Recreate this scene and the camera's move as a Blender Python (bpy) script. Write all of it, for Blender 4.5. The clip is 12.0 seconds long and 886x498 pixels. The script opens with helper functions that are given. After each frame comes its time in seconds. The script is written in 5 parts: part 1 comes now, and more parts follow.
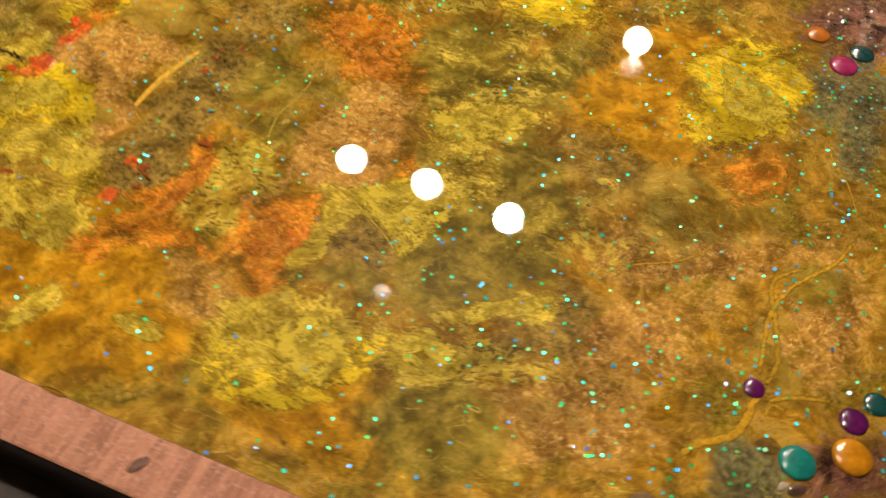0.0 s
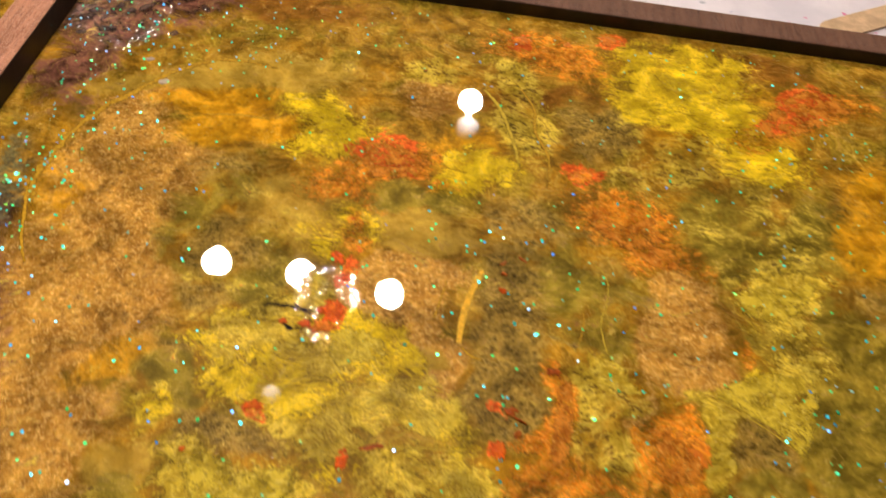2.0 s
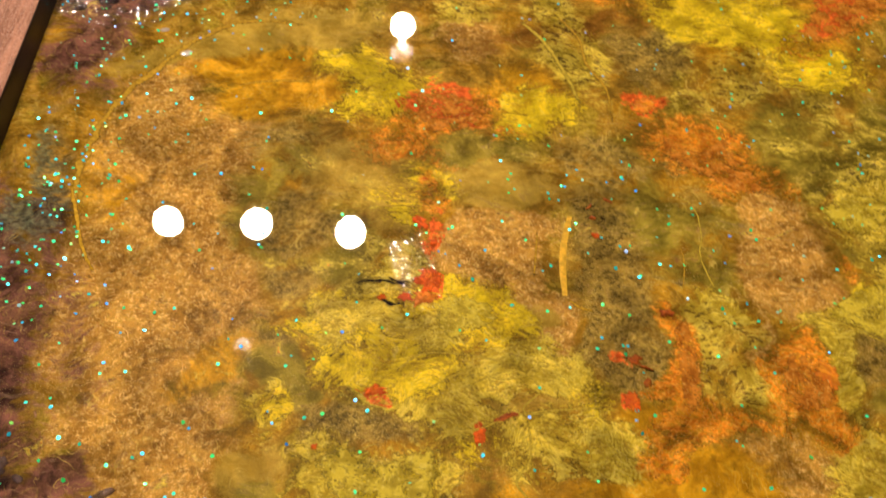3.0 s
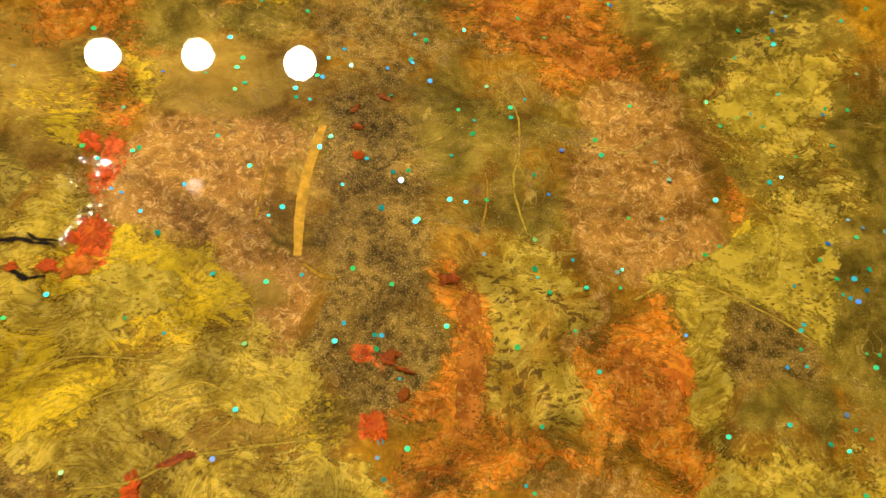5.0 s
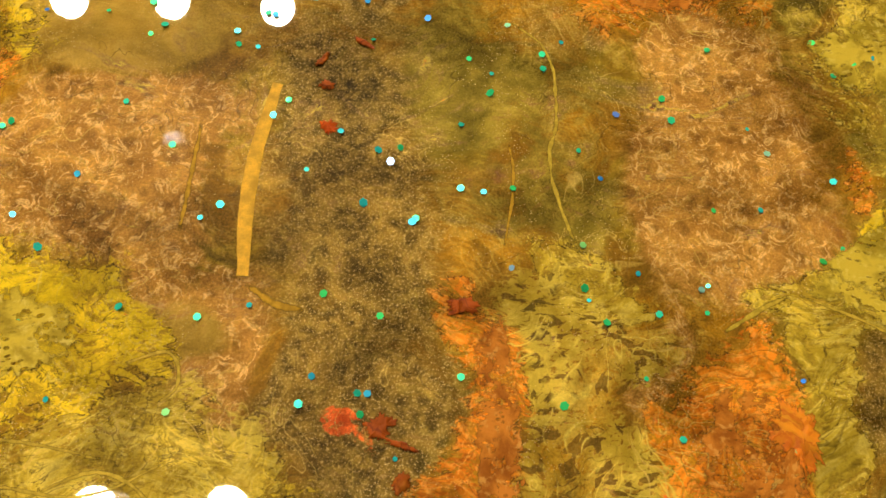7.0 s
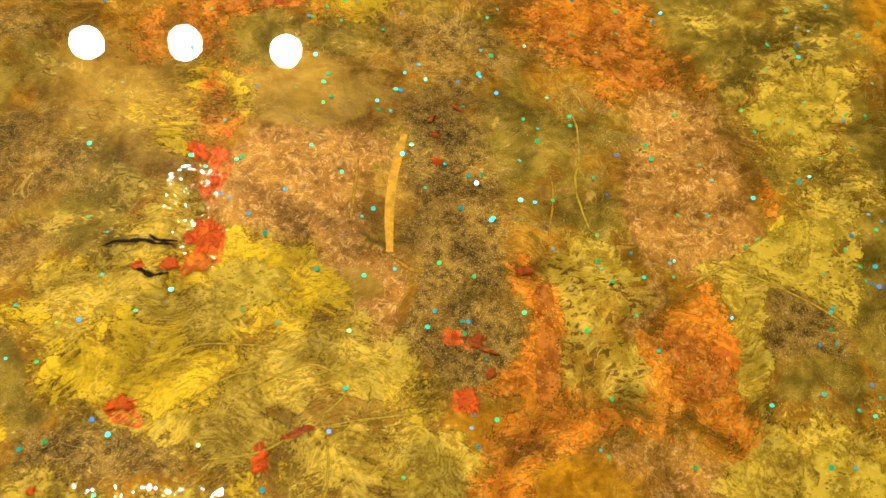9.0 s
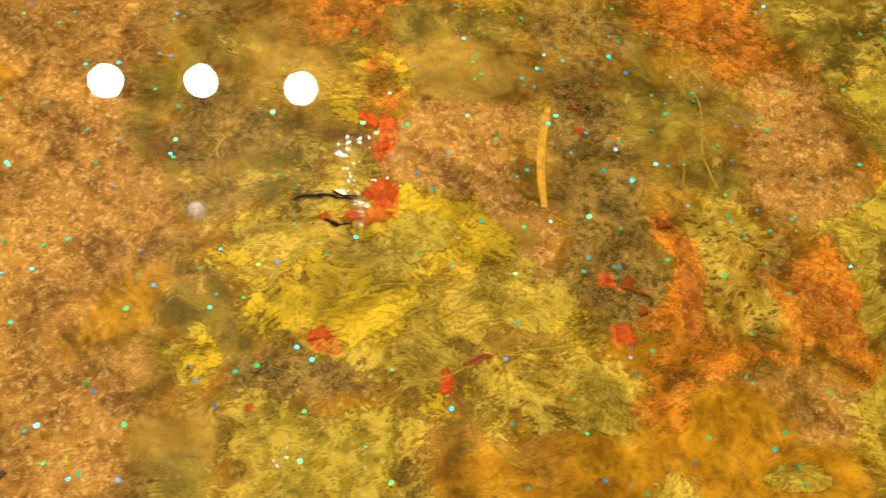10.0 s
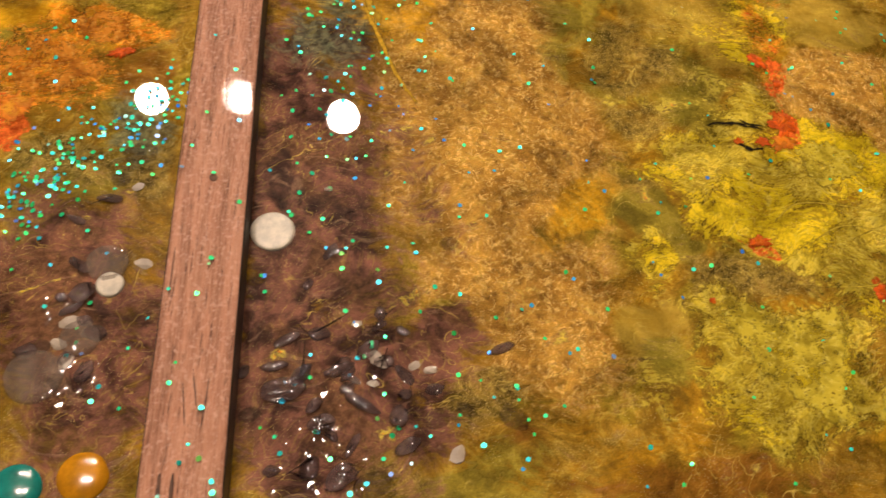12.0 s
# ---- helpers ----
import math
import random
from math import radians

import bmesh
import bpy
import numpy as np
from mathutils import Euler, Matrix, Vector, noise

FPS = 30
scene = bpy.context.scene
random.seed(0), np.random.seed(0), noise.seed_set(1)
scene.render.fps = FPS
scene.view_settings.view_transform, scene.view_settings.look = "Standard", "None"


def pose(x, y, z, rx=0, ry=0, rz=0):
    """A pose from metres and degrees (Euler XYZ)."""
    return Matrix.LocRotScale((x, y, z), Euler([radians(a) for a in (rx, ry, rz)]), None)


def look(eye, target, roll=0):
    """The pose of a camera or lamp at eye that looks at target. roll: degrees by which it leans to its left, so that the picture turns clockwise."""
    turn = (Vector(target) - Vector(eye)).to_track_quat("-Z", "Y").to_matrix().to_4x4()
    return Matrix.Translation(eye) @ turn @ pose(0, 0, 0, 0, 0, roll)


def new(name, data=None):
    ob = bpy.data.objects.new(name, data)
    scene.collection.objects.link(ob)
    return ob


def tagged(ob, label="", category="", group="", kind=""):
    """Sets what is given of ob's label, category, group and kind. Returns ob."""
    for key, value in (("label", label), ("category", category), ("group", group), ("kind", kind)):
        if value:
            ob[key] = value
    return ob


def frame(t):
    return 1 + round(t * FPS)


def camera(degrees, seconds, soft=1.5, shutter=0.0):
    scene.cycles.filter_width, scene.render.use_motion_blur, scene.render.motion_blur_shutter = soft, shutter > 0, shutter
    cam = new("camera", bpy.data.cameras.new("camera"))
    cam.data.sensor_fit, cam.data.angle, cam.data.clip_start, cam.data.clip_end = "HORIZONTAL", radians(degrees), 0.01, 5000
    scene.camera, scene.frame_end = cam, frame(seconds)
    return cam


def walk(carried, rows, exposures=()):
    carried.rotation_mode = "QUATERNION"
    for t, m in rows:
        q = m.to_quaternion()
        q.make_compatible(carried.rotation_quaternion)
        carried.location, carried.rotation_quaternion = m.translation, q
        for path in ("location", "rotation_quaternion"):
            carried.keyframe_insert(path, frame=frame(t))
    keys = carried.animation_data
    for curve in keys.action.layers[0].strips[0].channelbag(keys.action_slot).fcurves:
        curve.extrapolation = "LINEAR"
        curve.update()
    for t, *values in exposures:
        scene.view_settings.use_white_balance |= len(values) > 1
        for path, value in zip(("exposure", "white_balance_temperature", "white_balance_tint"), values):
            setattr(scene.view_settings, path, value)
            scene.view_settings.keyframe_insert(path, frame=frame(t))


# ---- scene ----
cam = camera(54.3, 12.0, soft=1.5, shutter=0.35)
walk(cam, [
    (0, pose(0.5186, -0.2339, 0.3087, 36.43, -0.97, 22.45)),
    (0.5, pose(0.4322, -0.2694, 0.3350, 36.95, -2.33, 13.41)),
    (1, pose(0.3408, -0.2745, 0.3410, 38.41, -4.46, 9.33)),
    (1.5, pose(0.2898, -0.2782, 0.3399, 40.14, -5.22, 8.03)),
    (2, pose(0.2524, -0.2391, 0.3411, 40.86, -4.80, 6.78)),
    (2.5, pose(0.2069, -0.1966, 0.3225, 40.49, -5.17, 4.85)),
    (3, pose(0.1777, -0.2181, 0.3312, 36.44, -3.57, -1.34)),
    (3.5, look((0.212, -0.199, 0.323), (0.365, 0.879, -1.355), 7.1)),
    (5.3, pose(0.2865, -0.0979, 0.2298, 23.61, -3.56, -2.90)),
    (5.5, pose(0.2868, -0.0918, 0.2216, 23.06, -3.60, -3.09)),
    (6, pose(0.2924, -0.0794, 0.2075, 22.40, -3.48, -3.26)),
    (6.5, pose(0.2908, -0.0687, 0.1883, 21.74, -3.66, -3.57)),
    (7, pose(0.2865, -0.0627, 0.1759, 21.28, -3.97, -3.86)),
    (7.2, pose(0.2840, -0.0633, 0.1829, 20.83, -4.09, -3.86)),
    (8.8, pose(0.2532, -0.1093, 0.2670, 22.93, -4.56, -3.75)),
    (9, pose(0.2481, -0.1187, 0.2759, 23.71, -4.71, -3.82)),
    (9.5, pose(0.2290, -0.1375, 0.2866, 25.08, -5.07, -3.89)),
    (10, pose(0.1832, -0.1597, 0.2881, 26.68, -5.15, -4.03)),
    (10.5, pose(0.1554, -0.1645, 0.2805, 28.53, -6.43, -3.47)),
    (11, pose(0.1009, -0.1746, 0.2826, 29.54, -7.77, -1.51)),
    (11.5, pose(0.0429, -0.1938, 0.2720, 29.50, -7.37, -2.21)),
    (12, pose(0.0114, -0.2067, 0.2676, 29.53, -7.22, -2.42)),
], exposures=[(0, 0.12), (2.5, 0.08), (3.5, 0.04), (6, -0.02), (7.2, 0.03), (9, 0.22), (9.5, 0.22), (10.5, 0.02), (12, -0.04)])

# ---- light: bare bulbs under the ceiling of a warm-lit room ----
world = bpy.data.worlds.new("world")
scene.world = world
world.use_nodes = True
world.node_tree.nodes["Background"].inputs[0].default_value = (1.0, 0.8, 0.6, 1)
world.node_tree.nodes["Background"].inputs[1].default_value = 0.0
BULB_POWER = 478.0
TOP = 0.016          # height of the wooden bars above the resin
LEFT, RIGHT, NEAR, FAR = -0.0165, 0.655, -0.150, 0.2815


# ---- node helpers ----
class Nodes:
    def __init__(self, name):
        self.mat = bpy.data.materials.new(name)
        self.mat.use_nodes = True
        self.tree = self.mat.node_tree
        self.bsdf = self.tree.nodes["Principled BSDF"]

    def put(self, socket, value):
        if isinstance(value, bpy.types.NodeSocket):
            self.tree.links.new(value, socket)
        elif isinstance(value, (tuple, list)) and len(value) == 3 and socket.type == "RGBA":
            socket.default_value = (*value, 1)
        else:
            socket.default_value = value

    def node(self, kind, **inputs):
        n = self.tree.nodes.new(kind)
        for key, value in inputs.items():
            self.put(n.inputs[key.replace("_", " ")], value)
        return n

    def math(self, op, a, b=0.0, clamp=False):
        n = self.tree.nodes.new("ShaderNodeMath")
        n.operation, n.use_clamp = op, clamp
        self.put(n.inputs[0], a)
        self.put(n.inputs[1], b)
        return n.outputs[0]

    def mix(self, fac, a, b, blend="MIX"):
        n = self.tree.nodes.new("ShaderNodeMix")
        n.data_type, n.blend_type = "RGBA", blend
        self.put(n.inputs[0], fac)
        self.put(n.inputs[6], a)
        self.put(n.inputs[7], b)
        return n.outputs[2]

    def coords(self):
        return self.node("ShaderNodeNewGeometry").outputs["Position"]

    def noise(self, scale, vec=None, detail=4.0, rough=0.6, distort=0.0, kind="FBM"):
        n = self.tree.nodes.new("ShaderNodeTexNoise")
        n.noise_type = kind
        for key, value in (("Scale", scale), ("Detail", detail), ("Roughness", rough), ("Distortion", distort)):
            n.inputs[key].default_value = value
        if vec is not None:
            self.put(n.inputs["Vector"], vec)
        return n.outputs["Fac"]

    def noise_vec(self, scale, vec, detail=3.0):
        n = self.node("ShaderNodeTexNoise", Vector=vec, Scale=scale, Detail=detail)
        return n.outputs["Color"]

    def warp(self, vec, scale, amount, detail=3.0):
        col = self.noise_vec(scale, vec, detail)
        sub = self.tree.nodes.new("ShaderNodeVectorMath")
        sub.operation = "SUBTRACT"
        self.put(sub.inputs[0], col)
        sub.inputs[1].default_value = (0.5, 0.5, 0.5)
        mul = self.tree.nodes.new("ShaderNodeVectorMath")
        mul.operation = "MULTIPLY_ADD"
        self.put(mul.inputs[0], sub.outputs[0])
        mul.inputs[1].default_value = (amount, amount, 0)
        self.put(mul.inputs[2], vec)
        return mul.outputs[0]

    def voronoi(self, scale, vec, feature="F1", rnd=1.0):
        n = self.tree.nodes.new("ShaderNodeTexVoronoi")
        n.feature = feature
        n.inputs["Scale"].default_value = scale
        n.inputs["Randomness"].default_value = rnd
        self.put(n.inputs["Vector"], vec)
        return n.outputs["Distance"]

    def ramp(self, fac, lo, hi, a=0.0, b=1.0):
        n = self.tree.nodes.new("ShaderNodeMapRange")
        n.interpolation_type = "SMOOTHSTEP"
        self.put(n.inputs["Value"], fac)
        for key, value in (("From Min", lo), ("From Max", hi), ("To Min", a), ("To Max", b)):
            n.inputs[key].default_value = value
        return n.outputs["Result"]

    def attr(self, name):
        n = self.tree.nodes.new("ShaderNodeAttribute")
        n.attribute_name = name
        return n.outputs["Fac"]

    def fray(self, lo, hi, swing):
        """Opacity that breaks up towards the rim of a piece."""
        torn = self.math("SUBTRACT", self.noise(330.0, self.coords(), 6.0, 0.66), 0.5)
        return self.ramp(self.math("ADD", self.attr("rim"), self.math("MULTIPLY", torn, swing)), lo, hi, 1.0, 0.0)

    def bump(self, height, strength, distance):
        n = self.node("ShaderNodeBump", Height=height, Strength=strength, Distance=distance)
        return n.outputs["Normal"]

    def set(self, **inputs):
        for key, value in inputs.items():
            self.put(self.bsdf.inputs[key.replace("_", " ")], value)
        return self


def plain(name, col, rough=0.5, vary=0.25, scale=40.0, coat=0.0, metal=0.0, bump=0.0, gloss=0.5):
    """A plain surface with mottling at two scales and fine relief."""
    n = Nodes(name)
    p = n.coords()
    big, fine = n.noise(scale, p), n.noise(scale * 9, p, 5.0)
    dark = tuple(c * (1 - vary) for c in col)
    light = tuple(min(1, c * (1 + vary)) for c in col)
    c = n.mix(n.ramp(big, 0.3, 0.7), dark, light)
    c = n.mix(n.ramp(fine, 0.45, 0.75, 0, 0.5), c, tuple(q * (1 - 1.4 * vary) for q in col))
    n.set(Base_Color=c, Roughness=rough, Metallic=metal, Coat_Weight=coat, Coat_Roughness=0.03, Specular_IOR_Level=gloss)
    if bump:
        n.set(Normal=n.bump(fine, bump, 0.0005))
    return n.mat


# ---- paint fields of the poured panel ----
STEP = 0.0016
FIELDS = ("tan", "bronze", "olive", "dark", "brown", "purple", "teal", "gold", "lacy", "khaki", "yellow", "orange", "red", "lump")
PX0, PX1, PY0, PY1 = -0.17, RIGHT + 0.004, NEAR - 0.004, FAR + 0.004
gx = np.arange(PX0, PX1 + STEP, STEP)
gy = np.arange(PY0, PY1 + STEP, STEP)
GX, GY = np.meshgrid(gx, gy)
fields = {name: np.zeros_like(GX) for name in FIELDS}
rng = np.random.default_rng(7)


def value_noise(scale, seed):
    """Smooth random field on the grid, about -1 to 1."""
    r = np.random.default_rng(seed)
    cells = r.uniform(-1, 1, (64, 96))
    u, v = (GX - PX0) / scale + 3, (GY - PY0) / scale + 3
    i, j = np.floor(v).astype(int) % 63, np.floor(u).astype(int) % 95
    fu, fv = u - np.floor(u), v - np.floor(v)
    fu, fv = fu * fu * (3 - 2 * fu), fv * fv * (3 - 2 * fv)
    top = cells[i, j] * (1 - fu) + cells[i, j + 1] * fu
    low = cells[i + 1, j] * (1 - fu) + cells[i + 1, j + 1] * fu
    return top * (1 - fv) + low * fv


WX = GX + 0.006 * value_noise(0.02, 1) + 0.003 * value_noise(0.009, 2)
WY = GY + 0.006 * value_noise(0.02, 3) + 0.003 * value_noise(0.009, 4)


STRENGTH = {"yellow": 0.86, "orange": 0.78, "bronze": 0.9, "lacy": 0.8}


def paint(field, x, y, rx, ry, turn=0, weight=1.0):
    """A pool of one paint with a soft, wandering edge: centre, half sizes and turn."""
    a = math.radians(turn)
    dx, dy = WX - x, WY - y
    u = (dx * math.cos(a) + dy * math.sin(a)) / rx
    v = (dy * math.cos(a) - dx * math.sin(a)) / ry
    d = np.sqrt(u * u + v * v)
    fields[field] = np.maximum(fields[field], weight * STRENGTH.get(field, 1.0) * np.clip(1.5 - d, 0, 1.25))


paint("bronze", 0.226, 0.037, 0.025, 0.019, 89)
paint("bronze", 0.374, 0.030, 0.040, 0.023, 73)
paint("bronze", 0.246, -0.013, 0.029, 0.014, 87)
paint("bronze", 0.075, 0.013, 0.075, 0.042, 99)
paint("bronze", 0.076, -0.071, 0.036, 0.029, 159)
paint("bronze", 0.074, -0.028, 0.068, 0.032, 77)
paint("bronze", 0.083, -0.090, 0.036, 0.027, 9)
paint("bronze", 0.377, 0.027, 0.036, 0.022, 67)
paint("bronze", 0.515, -0.039, 0.042, 0.021, 19)
paint("bronze", 0.510, -0.081, 0.042, 0.021, 18)
paint("bronze", 0.475, 0.121, 0.026, 0.021, 61)
paint("bronze", 0.548, 0.031, 0.035, 0.021, 24)
paint("bronze", 0.586, 0.005, 0.041, 0.013, 85)
paint("bronze", 0.603, 0.015, 0.036, 0.018, 91)
paint("bronze", 0.224, 0.038, 0.027, 0.020, 172)
paint("bronze", 0.072, 0.055, 0.078, 0.046, 112)
paint("bronze", 0.061, 0.137, 0.037, 0.025, 52)
paint("bronze", 0.231, 0.030, 0.031, 0.021, 90)
paint("bronze", 0.223, 0.177, 0.021, 0.018, 50)
paint("bronze", 0.371, 0.029, 0.024, 0.020, 20)
paint("bronze", 0.054, 0.004, 0.063, 0.036, 106)
paint("bronze", 0.376, 0.031, 0.033, 0.024, 72)
paint("bronze", 0.229, 0.036, 0.029, 0.017, 176)
paint("brown", 0.115, -0.139, 0.032, 0.006, 180)
paint("brown", 0.119, 0.253, 0.056, 0.018, 3)
paint("brown", 0.418, 0.257, 0.060, 0.012, 176)
paint("brown", 0.297, 0.193, 0.074, 0.012, 16)
paint("brown", -0.062, 0.016, 0.017, 0.008, 98)
paint("brown", 0.134, -0.141, 0.038, 0.007, 180)
paint("brown", 0.079, -0.129, 0.011, 0.006, 1)
paint("brown", 0.106, -0.141, 0.049, 0.006, 180)
paint("dark", 0.292, 0.034, 0.027, 0.014, 99)
paint("dark", 0.278, -0.023, 0.033, 0.014, 84)
paint("dark", 0.160, -0.063, 0.018, 0.011, 173)
paint("dark", 0.131, -0.027, 0.017, 0.011, 103)
paint("dark", 0.406, -0.045, 0.021, 0.016, 52)
paint("dark", 0.325, 0.079, 0.013, 0.011, 34)
paint("dark", 0.165, -0.061, 0.017, 0.012, 179)
paint("dark", 0.012, -0.109, 0.024, 0.017, 179)
paint("dark", 0.329, 0.173, 0.033, 0.025, 43)
paint("dark", 0.293, 0.024, 0.049, 0.018, 86)
paint("dark", 0.116, 0.096, 0.020, 0.012, 8)
paint("dark", 0.484, 0.128, 0.020, 0.016, 74)
paint("dark", 0.497, -0.032, 0.017, 0.014, 53)
paint("dark", 0.404, -0.026, 0.017, 0.011, 85)
paint("dark", -0.057, -0.023, 0.012, 0.010, 104)
paint("dark", 0.304, 0.035, 0.034, 0.033, 65)
paint("dark", 0.274, -0.017, 0.026, 0.011, 90)
paint("dark", 0.290, -0.039, 0.018, 0.007, 88)
paint("dark", 0.317, 0.035, 0.025, 0.021, 112)
paint("dark", 0.289, -0.033, 0.022, 0.019, 131)
paint("dark", 0.278, 0.055, 0.022, 0.015, 113)
paint("dark", -0.082, -0.022, 0.017, 0.010, 180)
paint("dark", -0.057, -0.096, 0.016, 0.010, 103)
paint("dark", 0.171, 0.002, 0.012, 0.005, 178)
paint("dark", 0.411, -0.036, 0.019, 0.015, 51)
paint("dark", 0.064, -0.110, 0.017, 0.012, 4)
paint("gold", 0.274, -0.087, 0.025, 0.013, 17)
paint("gold", 0.328, -0.086, 0.023, 0.011, 179)
paint("gold", 0.381, -0.073, 0.013, 0.011, 35)
paint("gold", 0.325, -0.085, 0.028, 0.016, 6)
paint("gold", 0.099, 0.144, 0.039, 0.022, 9)
paint("gold", 0.250, 0.132, 0.027, 0.023, 58)
paint("gold", 0.381, 0.222, 0.064, 0.033, 179)
paint("gold", 0.040, 0.068, 0.045, 0.023, 113)
paint("gold", 0.517, 0.104, 0.043, 0.030, 30)
paint("gold", 0.533, 0.082, 0.031, 0.012, 18)
paint("gold", 0.265, -0.084, 0.036, 0.022, 9)
paint("gold", 0.243, -0.117, 0.037, 0.014, 12)
paint("gold", 0.327, -0.118, 0.029, 0.019, 10)
paint("gold", 0.400, 0.191, 0.034, 0.022, 25)
paint("gold", 0.507, 0.085, 0.031, 0.022, 51)
paint("gold", 0.313, -0.124, 0.030, 0.016, 18)
paint("gold", -0.106, 0.047, 0.025, 0.006, 4)
paint("gold", 0.334, -0.055, 0.023, 0.011, 179)
paint("gold", 0.117, -0.032, 0.013, 0.010, 121)
paint("gold", 0.110, -0.032, 0.018, 0.010, 4)
paint("gold", 0.355, -0.069, 0.031, 0.018, 14)
paint("gold", 0.420, -0.110, 0.048, 0.015, 15)
paint("gold", 0.449, -0.113, 0.047, 0.012, 15)
paint("gold", 0.506, 0.150, 0.036, 0.028, 42)
paint("gold", 0.301, -0.076, 0.043, 0.022, 19)
paint("gold", 0.334, -0.103, 0.033, 0.014, 21)
paint("gold", 0.454, -0.112, 0.034, 0.014, 23)
paint("gold", 0.263, -0.086, 0.037, 0.010, 1)
paint("gold", 0.400, 0.183, 0.054, 0.025, 8)
paint("gold", 0.272, -0.084, 0.033, 0.014, 11)
paint("gold", 0.490, 0.106, 0.038, 0.025, 35)
paint("gold", 0.215, -0.107, 0.022, 0.013, 8)
paint("gold", 0.202, -0.036, 0.025, 0.017, 20)
paint("gold", 0.234, 0.017, 0.015, 0.014, 8)
paint("lacy", 0.327, -0.018, 0.020, 0.013, 94)
paint("lacy", 0.130, 0.021, 0.031, 0.011, 108)
paint("lacy", 0.149, 0.016, 0.026, 0.006, 1)
paint("lacy", 0.129, -0.096, 0.024, 0.010, 78)
paint("lacy", 0.281, 0.178, 0.048, 0.016, 104)
paint("lacy", 0.457, 0.013, 0.040, 0.025, 22)
paint("lacy", 0.234, -0.037, 0.036, 0.019, 6)
paint("lacy", 0.211, -0.021, 0.026, 0.018, 170)
paint("lacy", 0.260, -0.056, 0.028, 0.008, 177)
paint("lacy", 0.409, -0.047, 0.025, 0.015, 70)
paint("lacy", 0.428, 0.059, 0.035, 0.020, 71)
paint("lacy", 0.331, -0.024, 0.020, 0.020, 158)
paint("lacy", 0.397, -0.027, 0.016, 0.011, 8)
paint("lacy", 0.173, -0.024, 0.033, 0.013, 177)
paint("lacy", 0.164, 0.021, 0.024, 0.007, 178)
paint("lacy", 0.126, 0.038, 0.027, 0.008, 97)
paint("lacy", 0.400, 0.089, 0.041, 0.029, 41)
paint("lacy", 0.384, 0.155, 0.041, 0.025, 23)
paint("lacy", 0.227, 0.208, 0.024, 0.015, 17)
paint("lacy", 0.346, 0.185, 0.023, 0.017, 44)
paint("lacy", 0.444, 0.002, 0.043, 0.028, 21)
paint("lacy", 0.493, 0.008, 0.034, 0.014, 17)
paint("lacy", 0.474, -0.065, 0.026, 0.017, 21)
paint("lacy", 0.197, -0.051, 0.043, 0.021, 1)
paint("lacy", 0.146, 0.048, 0.038, 0.029, 59)
paint("lump", 0.193, 0.006, 0.014, 0.010, 95)
paint("lump", 0.191, 0.023, 0.010, 0.010, 164)
paint("lump", 0.176, -0.080, 0.021, 0.009, 176, 0.35)
paint("lump", 0.014, -0.111, 0.031, 0.030, 145, 0.27)
paint("lump", 0.012, 0.224, 0.046, 0.041, 132)
paint("lump", 0.600, 0.221, 0.038, 0.025, 65)
paint("lump", -0.069, -0.092, 0.024, 0.017, 108, 0.42)
paint("olive", 0.204, -0.046, 0.032, 0.016, 177)
paint("olive", 0.438, 0.073, 0.024, 0.018, 42)
paint("olive", 0.377, -0.092, 0.024, 0.011, 0)
paint("olive", 0.150, 0.041, 0.031, 0.028, 126)
paint("olive", 0.420, -0.018, 0.032, 0.019, 65)
paint("olive", 0.332, 0.028, 0.028, 0.011, 80)
paint("olive", 0.065, -0.138, 0.020, 0.007, 180)
paint("olive", 0.401, 0.083, 0.036, 0.023, 60)
paint("olive", 0.290, 0.083, 0.020, 0.016, 58)
paint("olive", 0.434, -0.022, 0.033, 0.020, 18)
paint("olive", 0.376, -0.114, 0.019, 0.016, 11)
paint("olive", 0.470, -0.092, 0.037, 0.016, 16)
paint("olive", 0.460, 0.106, 0.045, 0.027, 23)
paint("olive", -0.111, 0.041, 0.013, 0.011, 153)
paint("olive", -0.081, -0.027, 0.019, 0.014, 174)
paint("olive", 0.121, 0.069, 0.040, 0.029, 179)
paint("olive", -0.089, -0.050, 0.015, 0.013, 154)
paint("olive", 0.051, -0.140, 0.028, 0.007, 180)
paint("olive", 0.520, 0.140, 0.036, 0.026, 89)
paint("olive", 0.447, -0.036, 0.029, 0.018, 24)
paint("olive", 0.383, -0.117, 0.020, 0.015, 13)
paint("olive", 0.446, 0.002, 0.046, 0.032, 37)
paint("olive", 0.138, 0.045, 0.032, 0.025, 48)
paint("olive", 0.432, 0.074, 0.025, 0.017, 12)
paint("orange", 0.349, 0.091, 0.031, 0.019, 155)
paint("orange", 0.367, 0.071, 0.017, 0.009, 3)
paint("orange", 0.209, 0.094, 0.018, 0.014, 0)
paint("orange", 0.314, -0.033, 0.024, 0.009, 81)
paint("orange", 0.363, -0.043, 0.022, 0.016, 66)
paint("orange", 0.317, -0.066, 0.016, 0.010, 1)
paint("orange", 0.369, -0.065, 0.017, 0.014, 56)
paint("orange", 0.200, 0.098, 0.032, 0.013, 4)
paint("orange", 0.223, 0.115, 0.017, 0.014, 72)
paint("orange", 0.179, 0.093, 0.023, 0.013, 11)
paint("orange", 0.299, 0.239, 0.041, 0.020, 167)
paint("orange", 0.435, 0.199, 0.027, 0.018, 33)
paint("orange", 0.343, 0.095, 0.030, 0.024, 152)
paint("orange", 0.363, 0.073, 0.024, 0.013, 18)
paint("orange", 0.556, 0.076, 0.021, 0.012, 82)
